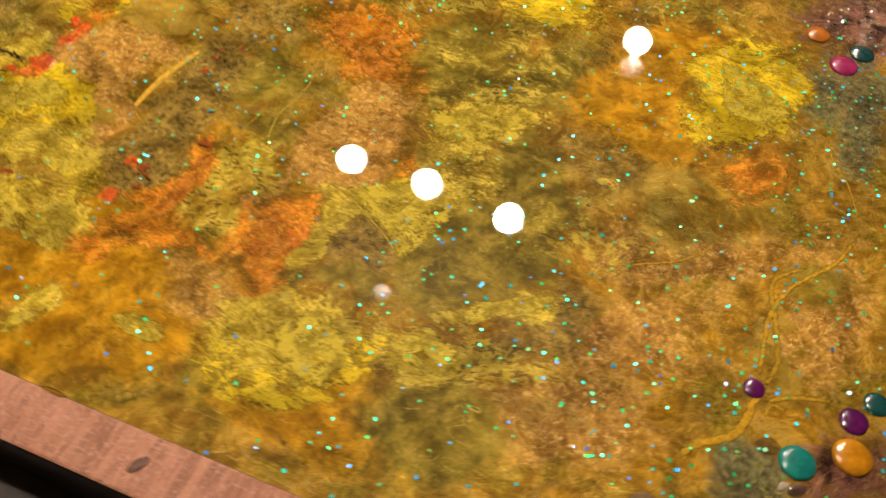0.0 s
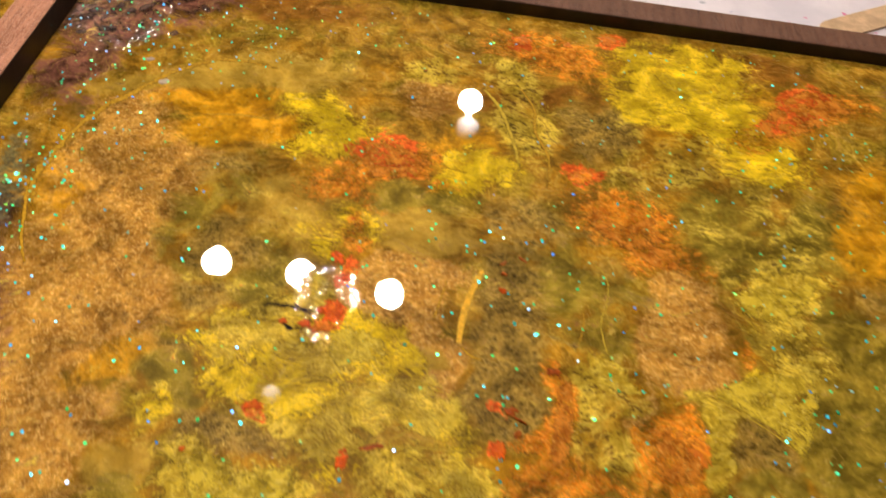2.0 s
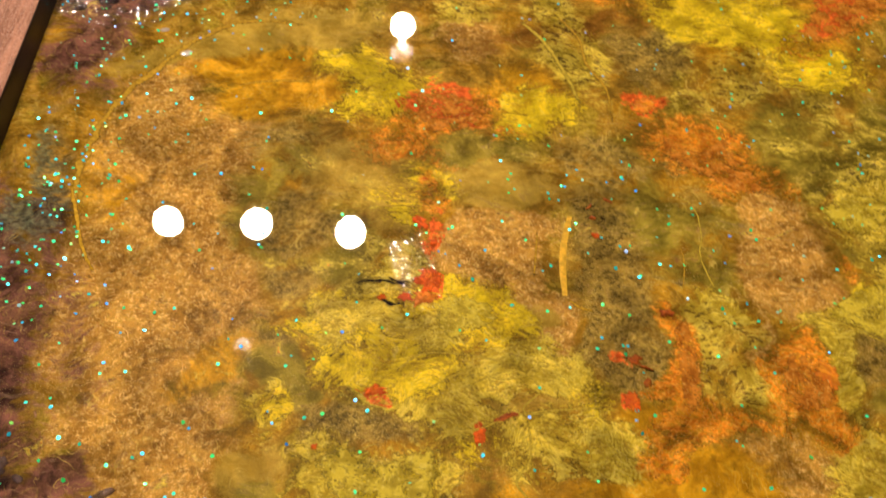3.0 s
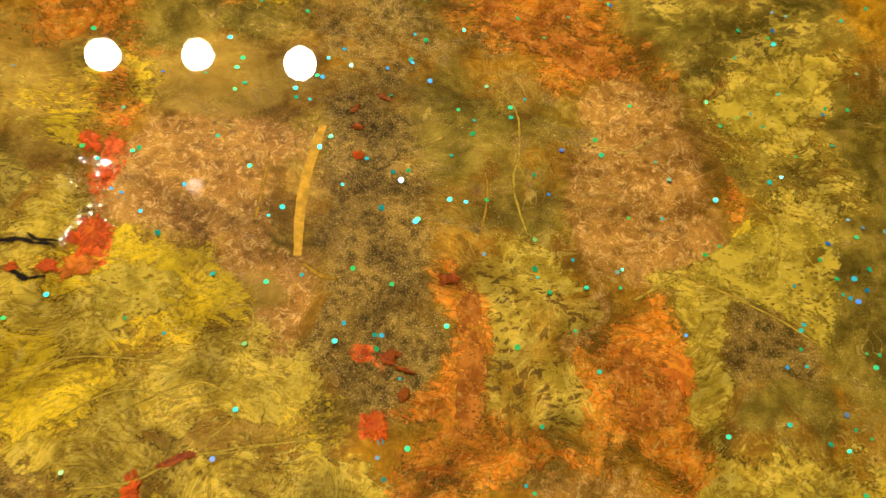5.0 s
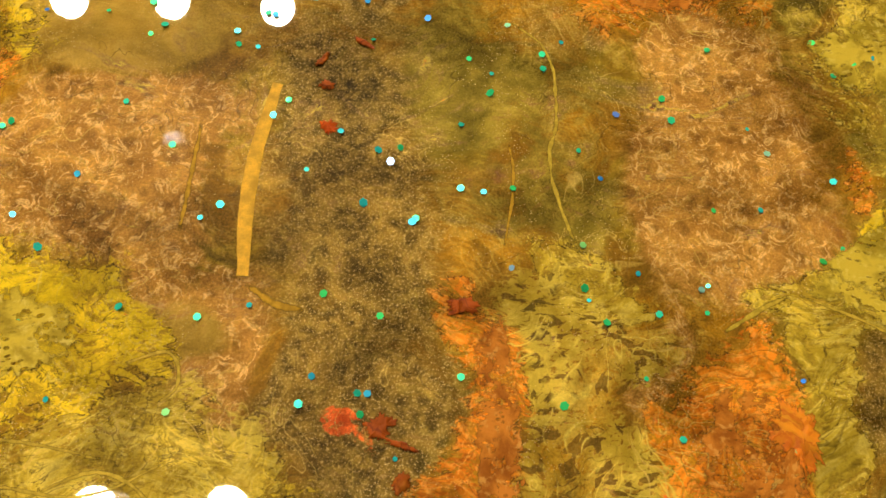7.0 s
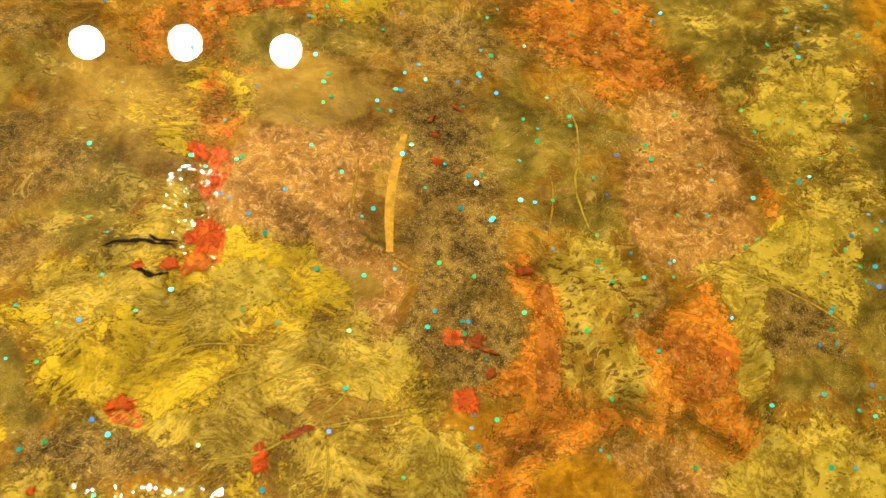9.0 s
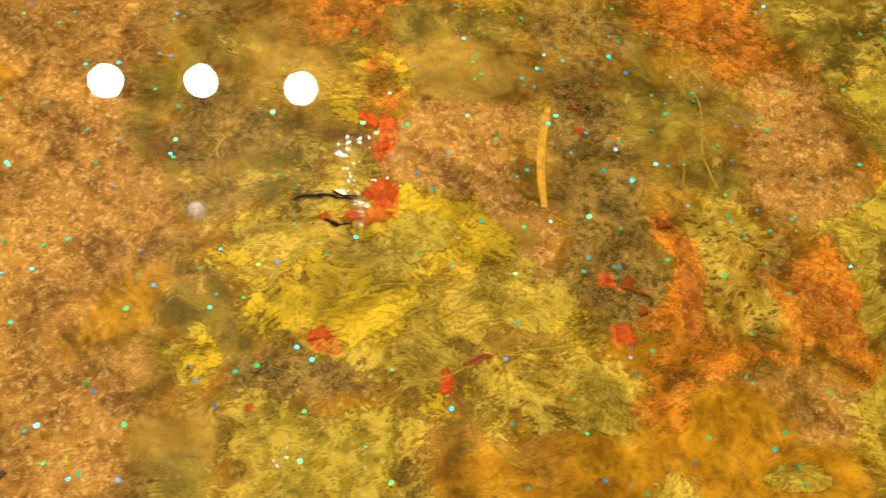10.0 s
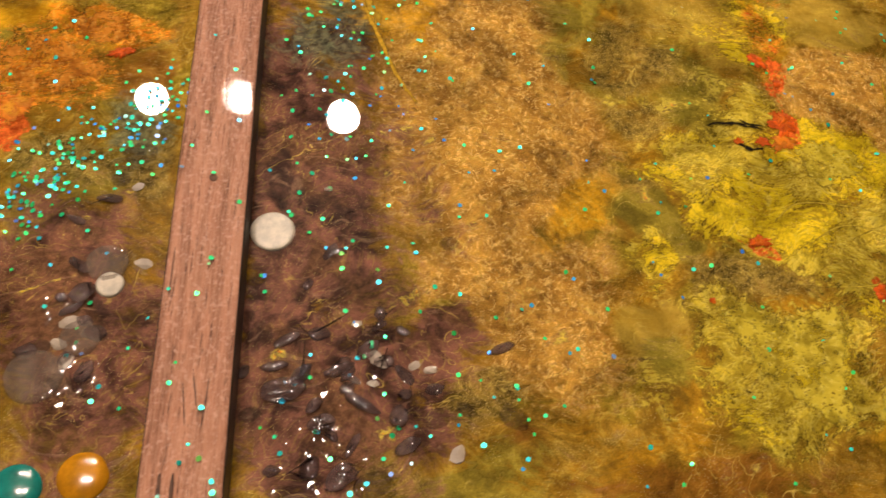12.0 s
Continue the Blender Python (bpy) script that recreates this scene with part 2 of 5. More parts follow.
paint("orange", 0.363, -0.041, 0.016, 0.013, 14)
paint("orange", 0.329, -0.064, 0.031, 0.016, 14)
paint("orange", 0.475, 0.226, 0.032, 0.015, 20)
paint("orange", -0.099, 0.019, 0.026, 0.019, 177)
paint("orange", -0.080, 0.043, 0.023, 0.009, 4)
paint("purple", -0.002, -0.023, 0.066, 0.019, 88)
paint("purple", 0.008, -0.111, 0.032, 0.030, 103)
paint("purple", 0.013, 0.045, 0.019, 0.014, 87)
paint("purple", 0.017, 0.219, 0.048, 0.034, 69)
paint("purple", 0.037, -0.010, 0.052, 0.011, 113)
paint("purple", 0.590, 0.217, 0.036, 0.025, 42)
paint("purple", 0.560, 0.253, 0.036, 0.023, 36)
paint("purple", 0.596, 0.213, 0.031, 0.018, 87)
paint("purple", 0.616, -0.056, 0.022, 0.013, 32)
paint("purple", -0.066, -0.092, 0.050, 0.026, 102)
paint("purple", -0.004, -0.083, 0.042, 0.020, 93)
paint("purple", 0.026, -0.122, 0.027, 0.022, 180)
paint("purple", 0.045, -0.099, 0.018, 0.017, 72)
paint("purple", 0.004, -0.034, 0.045, 0.016, 102)
paint("purple", 0.011, 0.160, 0.036, 0.022, 92)
paint("purple", 0.042, 0.237, 0.040, 0.023, 11)
paint("purple", -0.075, -0.068, 0.034, 0.029, 129)
paint("purple", -0.032, -0.097, 0.030, 0.020, 106)
paint("purple", -0.006, 0.019, 0.037, 0.015, 92)
paint("purple", 0.012, -0.035, 0.042, 0.022, 91)
paint("purple", 0.008, -0.051, 0.049, 0.027, 96)
paint("purple", -0.009, 0.012, 0.046, 0.012, 102)
paint("red", 0.196, 0.006, 0.010, 0.007, 95)
paint("red", 0.199, 0.037, 0.013, 0.005, 99)
paint("red", 0.172, -0.049, 0.006, 0.003, 175)
paint("red", 0.217, -0.070, 0.005, 0.003, 91)
paint("red", 0.283, -0.053, 0.005, 0.004, 81)
paint("red", 0.286, -0.032, 0.005, 0.004, 8)
paint("red", 0.206, 0.122, 0.022, 0.016, 151)
paint("red", 0.277, 0.252, 0.011, 0.008, 28)
paint("red", 0.335, 0.265, 0.010, 0.008, 35)
paint("red", 0.460, 0.235, 0.021, 0.013, 35)
paint("red", 0.319, 0.128, 0.012, 0.009, 32)
paint("red", 0.444, 0.203, 0.023, 0.011, 20)
paint("red", -0.105, -0.005, 0.011, 0.009, 128)
paint("tan", 0.111, -0.031, 0.015, 0.011, 175)
paint("tan", 0.231, 0.065, 0.027, 0.021, 13)
paint("tan", 0.225, 0.031, 0.023, 0.019, 14)
paint("tan", 0.112, -0.036, 0.018, 0.015, 22)
paint("tan", 0.221, 0.069, 0.023, 0.010, 178)
paint("tan", 0.131, 0.184, 0.038, 0.020, 11)
paint("tan", 0.496, 0.051, 0.048, 0.027, 21)
paint("tan", 0.077, -0.052, 0.039, 0.023, 175)
paint("teal", 0.004, 0.041, 0.019, 0.018, 50)
paint("teal", 0.015, 0.071, 0.034, 0.013, 113)
paint("teal", 0.582, -0.074, 0.020, 0.013, 70)
paint("teal", 0.584, 0.152, 0.031, 0.016, 81)
paint("teal", 0.601, 0.143, 0.051, 0.014, 95)
paint("teal", -0.061, -0.008, 0.013, 0.012, 117)
paint("yellow", 0.213, -0.008, 0.018, 0.015, 176)
paint("yellow", 0.192, -0.018, 0.035, 0.017, 177)
paint("yellow", 0.251, -0.059, 0.023, 0.016, 19)
paint("yellow", 0.174, -0.089, 0.028, 0.017, 178)
paint("yellow", 0.406, -0.004, 0.023, 0.011, 22)
paint("yellow", 0.419, 0.049, 0.021, 0.016, 164)
paint("yellow", 0.175, 0.055, 0.014, 0.010, 30)
paint("yellow", 0.132, 0.024, 0.012, 0.009, 168)
paint("yellow", 0.184, 0.018, 0.012, 0.006, 178)
paint("yellow", 0.246, 0.106, 0.014, 0.012, 7)
paint("yellow", 0.168, -0.098, 0.027, 0.022, 34)
paint("yellow", 0.171, 0.131, 0.027, 0.017, 12)
paint("yellow", 0.155, 0.157, 0.019, 0.014, 13)
paint("yellow", 0.381, 0.244, 0.045, 0.023, 179)
paint("yellow", 0.427, 0.163, 0.028, 0.019, 177)
paint("yellow", 0.542, 0.145, 0.031, 0.022, 85)
paint("yellow", 0.423, 0.058, 0.028, 0.009, 23)
paint("yellow", 0.404, 0.001, 0.018, 0.010, 38)
paint("yellow", 0.474, -0.039, 0.023, 0.005, 37)
paint("yellow", 0.446, -0.073, 0.019, 0.009, 4)
paint("yellow", 0.407, -0.089, 0.022, 0.019, 164)
paint("yellow", 0.291, -0.105, 0.010, 0.006, 54)
paint("yellow", 0.258, -0.125, 0.015, 0.004, 3)
paint("yellow", 0.209, -0.015, 0.023, 0.015, 12)
paint("yellow", 0.200, -0.034, 0.017, 0.009, 174)
paint("yellow", 0.153, -0.021, 0.023, 0.008, 166)
paint("yellow", 0.128, -0.058, 0.007, 0.005, 163)
paint("yellow", 0.217, -0.010, 0.026, 0.016, 9)
paint("yellow", 0.166, -0.022, 0.028, 0.016, 19)
paint("yellow", 0.413, 0.050, 0.024, 0.016, 45)
paint("yellow", 0.224, -0.008, 0.032, 0.023, 4)
paint("yellow", 0.172, -0.010, 0.029, 0.020, 4)
paint("yellow", 0.241, -0.074, 0.037, 0.019, 11)
paint("yellow", 0.217, -0.019, 0.032, 0.025, 162)
paint("yellow", 0.258, -0.080, 0.033, 0.025, 157)
paint("yellow", 0.396, -0.094, 0.028, 0.021, 15)
paint("yellow", 0.538, 0.138, 0.029, 0.023, 123)
paint("yellow", 0.218, -0.011, 0.021, 0.015, 5)
paint("yellow", 0.214, -0.040, 0.034, 0.016, 1)
paint("yellow", 0.160, -0.088, 0.027, 0.012, 179)
paint("yellow", 0.262, 0.125, 0.019, 0.016, 35)
paint("yellow", 0.170, -0.087, 0.027, 0.020, 1)
paint("yellow", 0.389, -0.093, 0.033, 0.016, 14)
paint("yellow", 0.208, -0.014, 0.029, 0.021, 25)


def pour(field, x, y, rx, ry, turn=0, weight=1.0):
    """A later pour: it covers most of the paint under it."""
    a = math.radians(turn)
    dx, dy = WX - x, WY - y
    u = (dx * math.cos(a) + dy * math.sin(a)) / rx
    v = (dy * math.cos(a) - dx * math.sin(a)) / ry
    cover = np.clip((1.38 - np.sqrt(u * u + v * v)) / 0.76, 0, 1) * weight
    for other in FIELDS:
        if other not in (field, "lump", "red"):
            fields[other] *= 1 - 0.92 * cover
    fields[field] = np.maximum(fields[field], 1.12 * cover)


pour("gold", 0.231, -0.112, 0.038, 0.024, 11)
pour("khaki", 0.172, -0.096, 0.028, 0.029, 37)
pour("brown", 0.218, -0.095, 0.019, 0.019, 14, 0.35)
pour("gold", 0.281, -0.093, 0.034, 0.017, 27)
pour("khaki", 0.291, -0.111, 0.011, 0.014, -11)
pour("gold", 0.326, -0.114, 0.028, 0.023, 11)
pour("brown", 0.327, -0.119, 0.018, 0.015, 0, 0.35)
pour("olive", 0.437, 0.009, 0.046, 0.062, -22)
pour("dark", 0.390, -0.030, 0.017, 0.018, 18, 0.9)
pour("khaki", 0.406, -0.005, 0.024, 0.011, 22)
pour("khaki", 0.421, 0.056, 0.037, 0.012, 27)
pour("bronze", 0.362, 0.030, 0.018, 0.044, 9)
pour("khaki", 0.392, -0.085, 0.033, 0.021, 11)
pour("yellow", 0.401, -0.083, 0.021, 0.013, 9, 0.8)
pour("khaki", 0.449, -0.077, 0.018, 0.014, 0)
pour("khaki", 0.472, -0.040, 0.026, 0.006, 39)
pour("dark", 0.496, -0.036, 0.015, 0.022, -11, 0.75)
pour("orange", 0.362, -0.049, 0.019, 0.017, 11, 0.72)
pour("orange", 0.363, -0.045, 0.020, 0.019, 37, 0.8)
pour("gold", 0.282, -0.083, 0.041, 0.029, 11)
pour("bronze", 0.517, 0.013, 0.027, 0.021, 27, 0.6)
pour("dark", 0.485, 0.059, 0.025, 0.025, 45, 0.6)
pour("olive", 0.452, -0.015, 0.038, 0.018, 11)
pour("gold", 0.513, 0.092, 0.030, 0.025, 22)
pour("yellow", 0.543, 0.131, 0.024, 0.041, -11)
pour("brown", 0.550, 0.089, 0.030, 0.009, 22, 0.6)
pour("bronze", 0.537, -0.017, 0.033, 0.016, 37, 0.5)
pour("bronze", 0.501, -0.082, 0.030, 0.015, 0, 0.5)
pour("dark", 0.484, -0.048, 0.023, 0.013, 37, 0.6)
pour("olive", 0.465, -0.103, 0.033, 0.018, 14)
pour("dark", 0.574, -0.025, 0.013, 0.028, 27, 0.4)
pour("tan", 0.584, -0.015, 0.009, 0.023, 27, 0.7)
pour("olive", 0.595, 0.020, 0.020, 0.015, 27, 0.6)
pour("olive", 0.540, 0.045, 0.038, 0.022, 22, 0.5)
pour("bronze", 0.085, 0.021, 0.038, 0.095, 0)
pour("bronze", 0.081, -0.079, 0.035, 0.023, 0)
pour("gold", 0.105, -0.035, 0.020, 0.013, 27, 0.6)
pour("purple", 0.055, -0.089, 0.011, 0.017, 0)
pour("olive", 0.134, 0.048, 0.030, 0.033, 0)
pour("dark", 0.130, 0.038, 0.019, 0.017, 0, 0.7)
pour("dark", 0.137, 0.009, 0.022, 0.009, 0, 0.8)
pour("tan", 0.230, 0.065, 0.032, 0.019, 0)
pour("bronze", 0.225, 0.029, 0.030, 0.019, 0)
pour("tan", 0.181, 0.054, 0.017, 0.015, 27, 0.9)
pour("orange", 0.168, 0.087, 0.016, 0.015, 14, 0.72)
pour("orange", 0.205, 0.100, 0.038, 0.014, 0, 0.72)
pour("khaki", 0.188, 0.076, 0.007, 0.009, 14)
pour("olive", 0.226, 0.093, 0.025, 0.012, 0)
pour("khaki", 0.166, -0.015, 0.026, 0.015, 0)
pour("khaki", 0.177, 0.014, 0.020, 0.012, 27, 0.8)
pour("yellow", 0.210, -0.012, 0.025, 0.013, -11)
pour("yellow", 0.192, -0.002, 0.013, 0.006, 27, 0.8)
pour("khaki", 0.199, -0.027, 0.028, 0.014, 0)
pour("khaki", 0.207, -0.051, 0.052, 0.019, 0)
pour("olive", 0.134, -0.040, 0.015, 0.014, 0)
pour("olive", 0.150, -0.053, 0.014, 0.008, 0)
pour("dark", 0.163, -0.065, 0.019, 0.012, 0)
pour("khaki", 0.174, -0.087, 0.031, 0.015, -14)
pour("yellow", 0.183, -0.095, 0.014, 0.006, 0, 0.7)
pour("khaki", 0.129, -0.056, 0.008, 0.009, -14, 0.8)
pour("tan", 0.123, -0.087, 0.018, 0.016, 0)
pour("brown", 0.218, -0.086, 0.014, 0.021, -34, 0.45)
pour("khaki", 0.246, -0.079, 0.017, 0.022, 0, 0.75)
pour("gold", 0.272, -0.092, 0.033, 0.011, 14)
pour("tan", 0.240, -0.050, 0.022, 0.012, 0, 0.8)
pour("bronze", 0.246, -0.003, 0.011, 0.048, 0, 0.85)
pour("bronze", 0.225, 0.031, 0.030, 0.019, 0)
pour("tan", 0.224, 0.064, 0.026, 0.014, 0)
pour("bronze", 0.255, -0.022, 0.012, 0.030, -18, 0.9)
pour("dark", 0.289, 0.016, 0.020, 0.050, 0, 0.8)
pour("dark", 0.286, 0.040, 0.019, 0.022, 0)
pour("olive", 0.327, 0.037, 0.026, 0.032, 0)
pour("brown", 0.314, 0.030, 0.009, 0.013, 0, 0.55)
pour("olive", 0.292, 0.073, 0.026, 0.014, 0)
pour("bronze", 0.374, 0.025, 0.025, 0.036, 0)
pour("bronze", 0.375, 0.049, 0.014, 0.021, 0)
pour("lacy", 0.334, -0.013, 0.021, 0.014, -18)
pour("lacy", 0.329, -0.034, 0.011, 0.018, 0)
pour("bronze", 0.348, -0.023, 0.006, 0.021, 0, 0.8)
pour("orange", 0.311, -0.022, 0.006, 0.017, 27, 0.72)
pour("orange", 0.313, -0.046, 0.017, 0.008, 0, 0.8)
pour("gold", 0.336, -0.049, 0.023, 0.013, 0, 0.9)
pour("orange", 0.362, -0.041, 0.015, 0.021, -18, 0.72)
pour("khaki", 0.385, -0.035, 0.008, 0.024, 0)
pour("dark", 0.400, -0.037, 0.011, 0.023, 0, 0.9)
pour("olive", 0.408, -0.049, 0.014, 0.012, 0)
pour("khaki", 0.400, -0.004, 0.025, 0.009, 18)
pour("yellow", 0.412, 0.006, 0.013, 0.007, -18, 0.75)
pour("khaki", 0.412, 0.050, 0.013, 0.012, -45)
pour("yellow", 0.422, 0.052, 0.012, 0.008, 0, 0.6)
pour("khaki", 0.426, 0.021, 0.016, 0.026, -14, 0.6)
pour("orange", 0.404, 0.019, 0.007, 0.009, -18, 0.75)
pour("orange", 0.365, 0.076, 0.027, 0.013, 14, 0.72)
pour("dark", 0.400, 0.080, 0.012, 0.009, 0, 0.7)
pour("yellow", 0.210, -0.010, 0.020, 0.011, 0)
pour("khaki", 0.231, -0.032, 0.023, 0.011, 0)
pour("khaki", 0.238, -0.043, 0.030, 0.009, 0)
pour("tan", 0.245, -0.010, 0.014, 0.010, -18, 0.8)
pour("bronze", 0.201, 0.054, 0.009, 0.019, 0, 0.3)
pour("orange", 0.195, 0.056, 0.009, 0.022, 0, 0.72)
pour("dark", 0.290, 0.080, 0.023, 0.022, 0, 0.75)
pour("olive", 0.312, 0.050, 0.018, 0.024, 0, 0.8)
pour("dark", 0.332, 0.063, 0.020, 0.010, 0, 0.45)
pour("yellow", 0.215, -0.014, 0.025, 0.015, 0)
pour("yellow", 0.185, -0.036, 0.030, 0.013, 0, 0.8)
pour("yellow", 0.188, 0.065, 0.023, 0.022, -11, 0.45)
pour("dark", 0.138, 0.044, 0.023, 0.021, 11, 0.75)
pour("olive", 0.160, 0.015, 0.015, 0.012, 0, 0.7)
pour("dark", 0.162, -0.066, 0.015, 0.011, 0, 0.9)
pour("khaki", 0.175, -0.095, 0.030, 0.018, -45)
pour("yellow", 0.182, -0.093, 0.015, 0.011, -45, 0.85)
pour("yellow", 0.131, -0.058, 0.008, 0.007, -14, 0.5)
pour("olive", 0.132, -0.098, 0.012, 0.010, 0, 0.7)
pour("brown", 0.115, -0.139, 0.038, 0.007, 0, 0.8)
pour("olive", 0.069, -0.138, 0.022, 0.008, 0, 0.8)
pour("purple", 0.009, -0.129, 0.020, 0.018, 0)
pour("purple", 0.023, -0.099, 0.018, 0.016, 0)
pour("bronze", 0.337, -0.071, 0.026, 0.010, 0, 0.55)
pour("khaki", 0.266, -0.074, 0.017, 0.013, 0, 0.9)
pour("orange", 0.313, -0.068, 0.022, 0.010, 0, 0.6)
pour("lacy", 0.331, -0.046, 0.016, 0.013, -14)
pour("khaki", 0.396, -0.080, 0.023, 0.012, 14, 0.9)
pour("brown", 0.228, -0.076, 0.014, 0.014, -14, 0.5)
pour("khaki", 0.202, -0.021, 0.022, 0.012, 18)
pour("khaki", 0.419, 0.051, 0.018, 0.015, -37)
pour("dark", 0.405, -0.032, 0.016, 0.013, -34, 0.8)
pour("olive", 0.333, 0.026, 0.009, 0.024, 0, 0.8)
pour("khaki", 0.334, -0.000, 0.014, 0.006, -45, 0.8)
pour("lacy", 0.338, -0.017, 0.012, 0.008, -27)
pour("olive", 0.396, 0.100, 0.033, 0.037, 9, 0.7)
pour("dark", 0.332, 0.173, 0.028, 0.028, -18, 0.7)
pour("yellow", 0.386, 0.208, 0.052, 0.026, -9, 0.8)
pour("yellow", 0.170, 0.135, 0.024, 0.023, -9, 0.8)
pour("gold", 0.118, 0.125, 0.044, 0.013, 18)
pour("bronze", 0.053, 0.097, 0.037, 0.025, 45, 0.8)
pour("tan", 0.090, 0.166, 0.082, 0.012, 18, 0.8)
pour("dark", 0.097, -0.136, 0.040, 0.008, 0, 0.6)
pour("dark", 0.033, -0.136, 0.012, 0.008, 0, 0.6)
pour("brown", 0.394, 0.027, 0.011, 0.029, 0, 0.45)
pour("brown", 0.329, 0.028, 0.017, 0.018, 0, 0.3)
pour("brown", 0.248, -0.094, 0.016, 0.016, -14, 0.5)
pour("bronze", 0.350, -0.083, 0.022, 0.014, 0, 0.6)
pour("khaki", 0.333, -0.108, 0.007, 0.007, 0)
pour("orange", 0.299, -0.077, 0.016, 0.010, 0, 0.55)
pour("dark", 0.180, -0.063, 0.019, 0.010, -14, 0.8)
pour("tan", 0.158, 0.076, 0.036, 0.024, 0, 0.7)
pour("bronze", 0.035, 0.004, 0.012, 0.061, 0, 0.7)
pour("dark", 0.340, 0.046, 0.017, 0.026, 0, 0.38)
pour("olive", 0.423, 0.028, 0.014, 0.014, 0, 0.6)
pour("dark", 0.412, -0.026, 0.008, 0.008, -27, 0.5)
pour("brown", 0.149, -0.141, 0.048, 0.009, 0, 0.85)
pour("dark", 0.179, -0.139, 0.018, 0.006, 0, 0.45)
pour("olive", 0.069, -0.135, 0.022, 0.008, 0, 0.6)


# ---- materials ----
def resin_art():
    """Clear-coated poured paint: every pool has its own colour, texture and kind of edge."""
    n = Nodes("poured_paint")
    p = n.coords()
    slow = n.warp(p, 24.0, 0.022, 2.0)           # broad swirls
    w = n.warp(slow, 110.0, 0.0055, 1.0)         # small curls
    cloud = n.noise(34.0, slow, 6.0, 0.58)
    fbm = n.noise(85.0, w, 7.0, 0.60)
    fine = n.noise(330.0, n.warp(p, 110.0, 0.0040, 1.0), 6.0, 0.62)
    grain = n.noise(1700.0, p, 3.0, 0.75)

    def drawn(vec, turn, stretch):
        m = n.tree.nodes.new("ShaderNodeMapping")
        n.put(m.inputs["Vector"], vec)
        m.inputs["Rotation"].default_value = (0, 0, turn)
        m.inputs["Scale"].default_value = (1.0, stretch, 1.0)
        return m.outputs[0]

    def times(*fs):
        out = fs[0]
        for f in fs[1:]:
            out = n.math("MULTIPLY", out, f)
        return out

    def most(a, b):
        return n.math("MAXIMUM", a, b)

    def less(a):
        return n.math("SUBTRACT", 1.0, a)

    def ridge(scale, vec, width, distort=1.2, detail=3.0):
        d = n.math("ABSOLUTE", n.math("SUBTRACT", n.noise(scale, vec, detail, 0.55, distort), 0.5))
        return n.ramp(d, 0.0, width, 1.0, 0.0)

    def tone(a, b, lo=0.32, hi=0.66, src=None):
        return n.mix(n.ramp(src if src else fine, lo, hi), a, b)

    streak = n.noise(80.0, drawn(n.warp(slow, 30.0, 0.040, 1.0), 0.5, 3.4), 6.0, 0.60, 0.9)
    wide = n.math("SUBTRACT", cloud, 0.5)
    one = n.math("SUBTRACT", fbm, 0.5)
    two = n.math("SUBTRACT", fine, 0.5)
    three = n.math("SUBTRACT", streak, 0.5)
    wob = n.math("ADD", n.math("MULTIPLY", one, 1.7), n.math("ADD", n.math("MULTIPLY", two, 0.75), n.math("ADD", n.math("MULTIPLY", three, 1.5), n.math("MULTIPLY", wide, 1.0))))

    def mask(field, lo, hi, swing=1.0):
        return n.ramp(n.math("ADD", n.attr(field), n.math("MULTIPLY", wob, swing)), lo, hi)

    # holes torn into the paint skins, large and small, and where they gather
    curled = drawn(n.warp(slow, 150.0, 0.0035, 1.0), 0.7, 1.8)
    torn = n.ramp(n.noise(170.0, curled, 4.0, 0.55, 0.9), 0.545, 0.575)
    small = n.ramp(n.noise(480.0, curled, 3.0, 0.5, 0.6), 0.56, 0.60)
    gather = n.ramp(n.noise(55.0, slow, 3.0), 0.42, 0.52)
    pores = times(most(torn, small), gather)
    crumbs = n.ramp(n.noise(430.0, drawn(w, 0.3, 1.4), 3.0, 0.55, 0.8), 0.57, 0.60)
    cracks = times(ridge(115.0, drawn(n.warp(slow, 90.0, 0.008, 2.0), 0.2, 1.7), 0.024, 0.6, 4.0), n.ramp(n.noise(48.0, w, 3.0), 0.47, 0.55), n.ramp(fine, 0.42, 0.50))
    fibre = times(ridge(210.0, n.warp(p, 160.0, 0.004, 2.0), 0.055), n.ramp(fine, 0.40, 0.56))
    pits = n.ramp(n.voronoi(270.0, n.warp(p, 200.0, 0.0030, 2.0), "SMOOTH_F1"), 0.12, 0.42, 1.0, 0.0)
    curl = n.noise(30.0, n.warp(slow, 60.0, 0.006, 1.0), 3.0, 0.5, 1.6)
    band = n.math("ABSOLUTE", n.math("SUBTRACT", n.math("FRACT", n.math("MULTIPLY", curl, 12.0)), 0.5))
    strands = times(n.ramp(band, 0.0, 0.11, 1.0, 0.0), n.ramp(fbm, 0.42, 0.56))
    seams = times(n.ramp(band, 0.43, 0.5), n.ramp(fine, 0.48, 0.58))
    marble = n.noise(26.0, n.warp(n.warp(slow, 40.0, 0.030, 2.0), 100.0, 0.010, 2.0), 4.0, 0.5, 2.0)
    swirl = n.math("ABSOLUTE", n.math("SUBTRACT", n.math("FRACT", n.math("MULTIPLY", marble, 13.0)), 0.5))
    wisps = times(n.ramp(swirl, 0.0, 0.17, 1.0, 0.0), n.ramp(fbm, 0.38, 0.52))
    troughs = times(n.ramp(swirl, 0.28, 0.48), n.ramp(fine, 0.40, 0.54))
    tide = n.noise(40.0, n.warp(slow, 70.0, 0.008, 1.0), 4.0, 0.52, 0.8)

    # thin stained resin between the pools
    col = tone((0.21, 0.112, 0.010), (0.40, 0.225, 0.022), 0.40, 0.62, fbm)
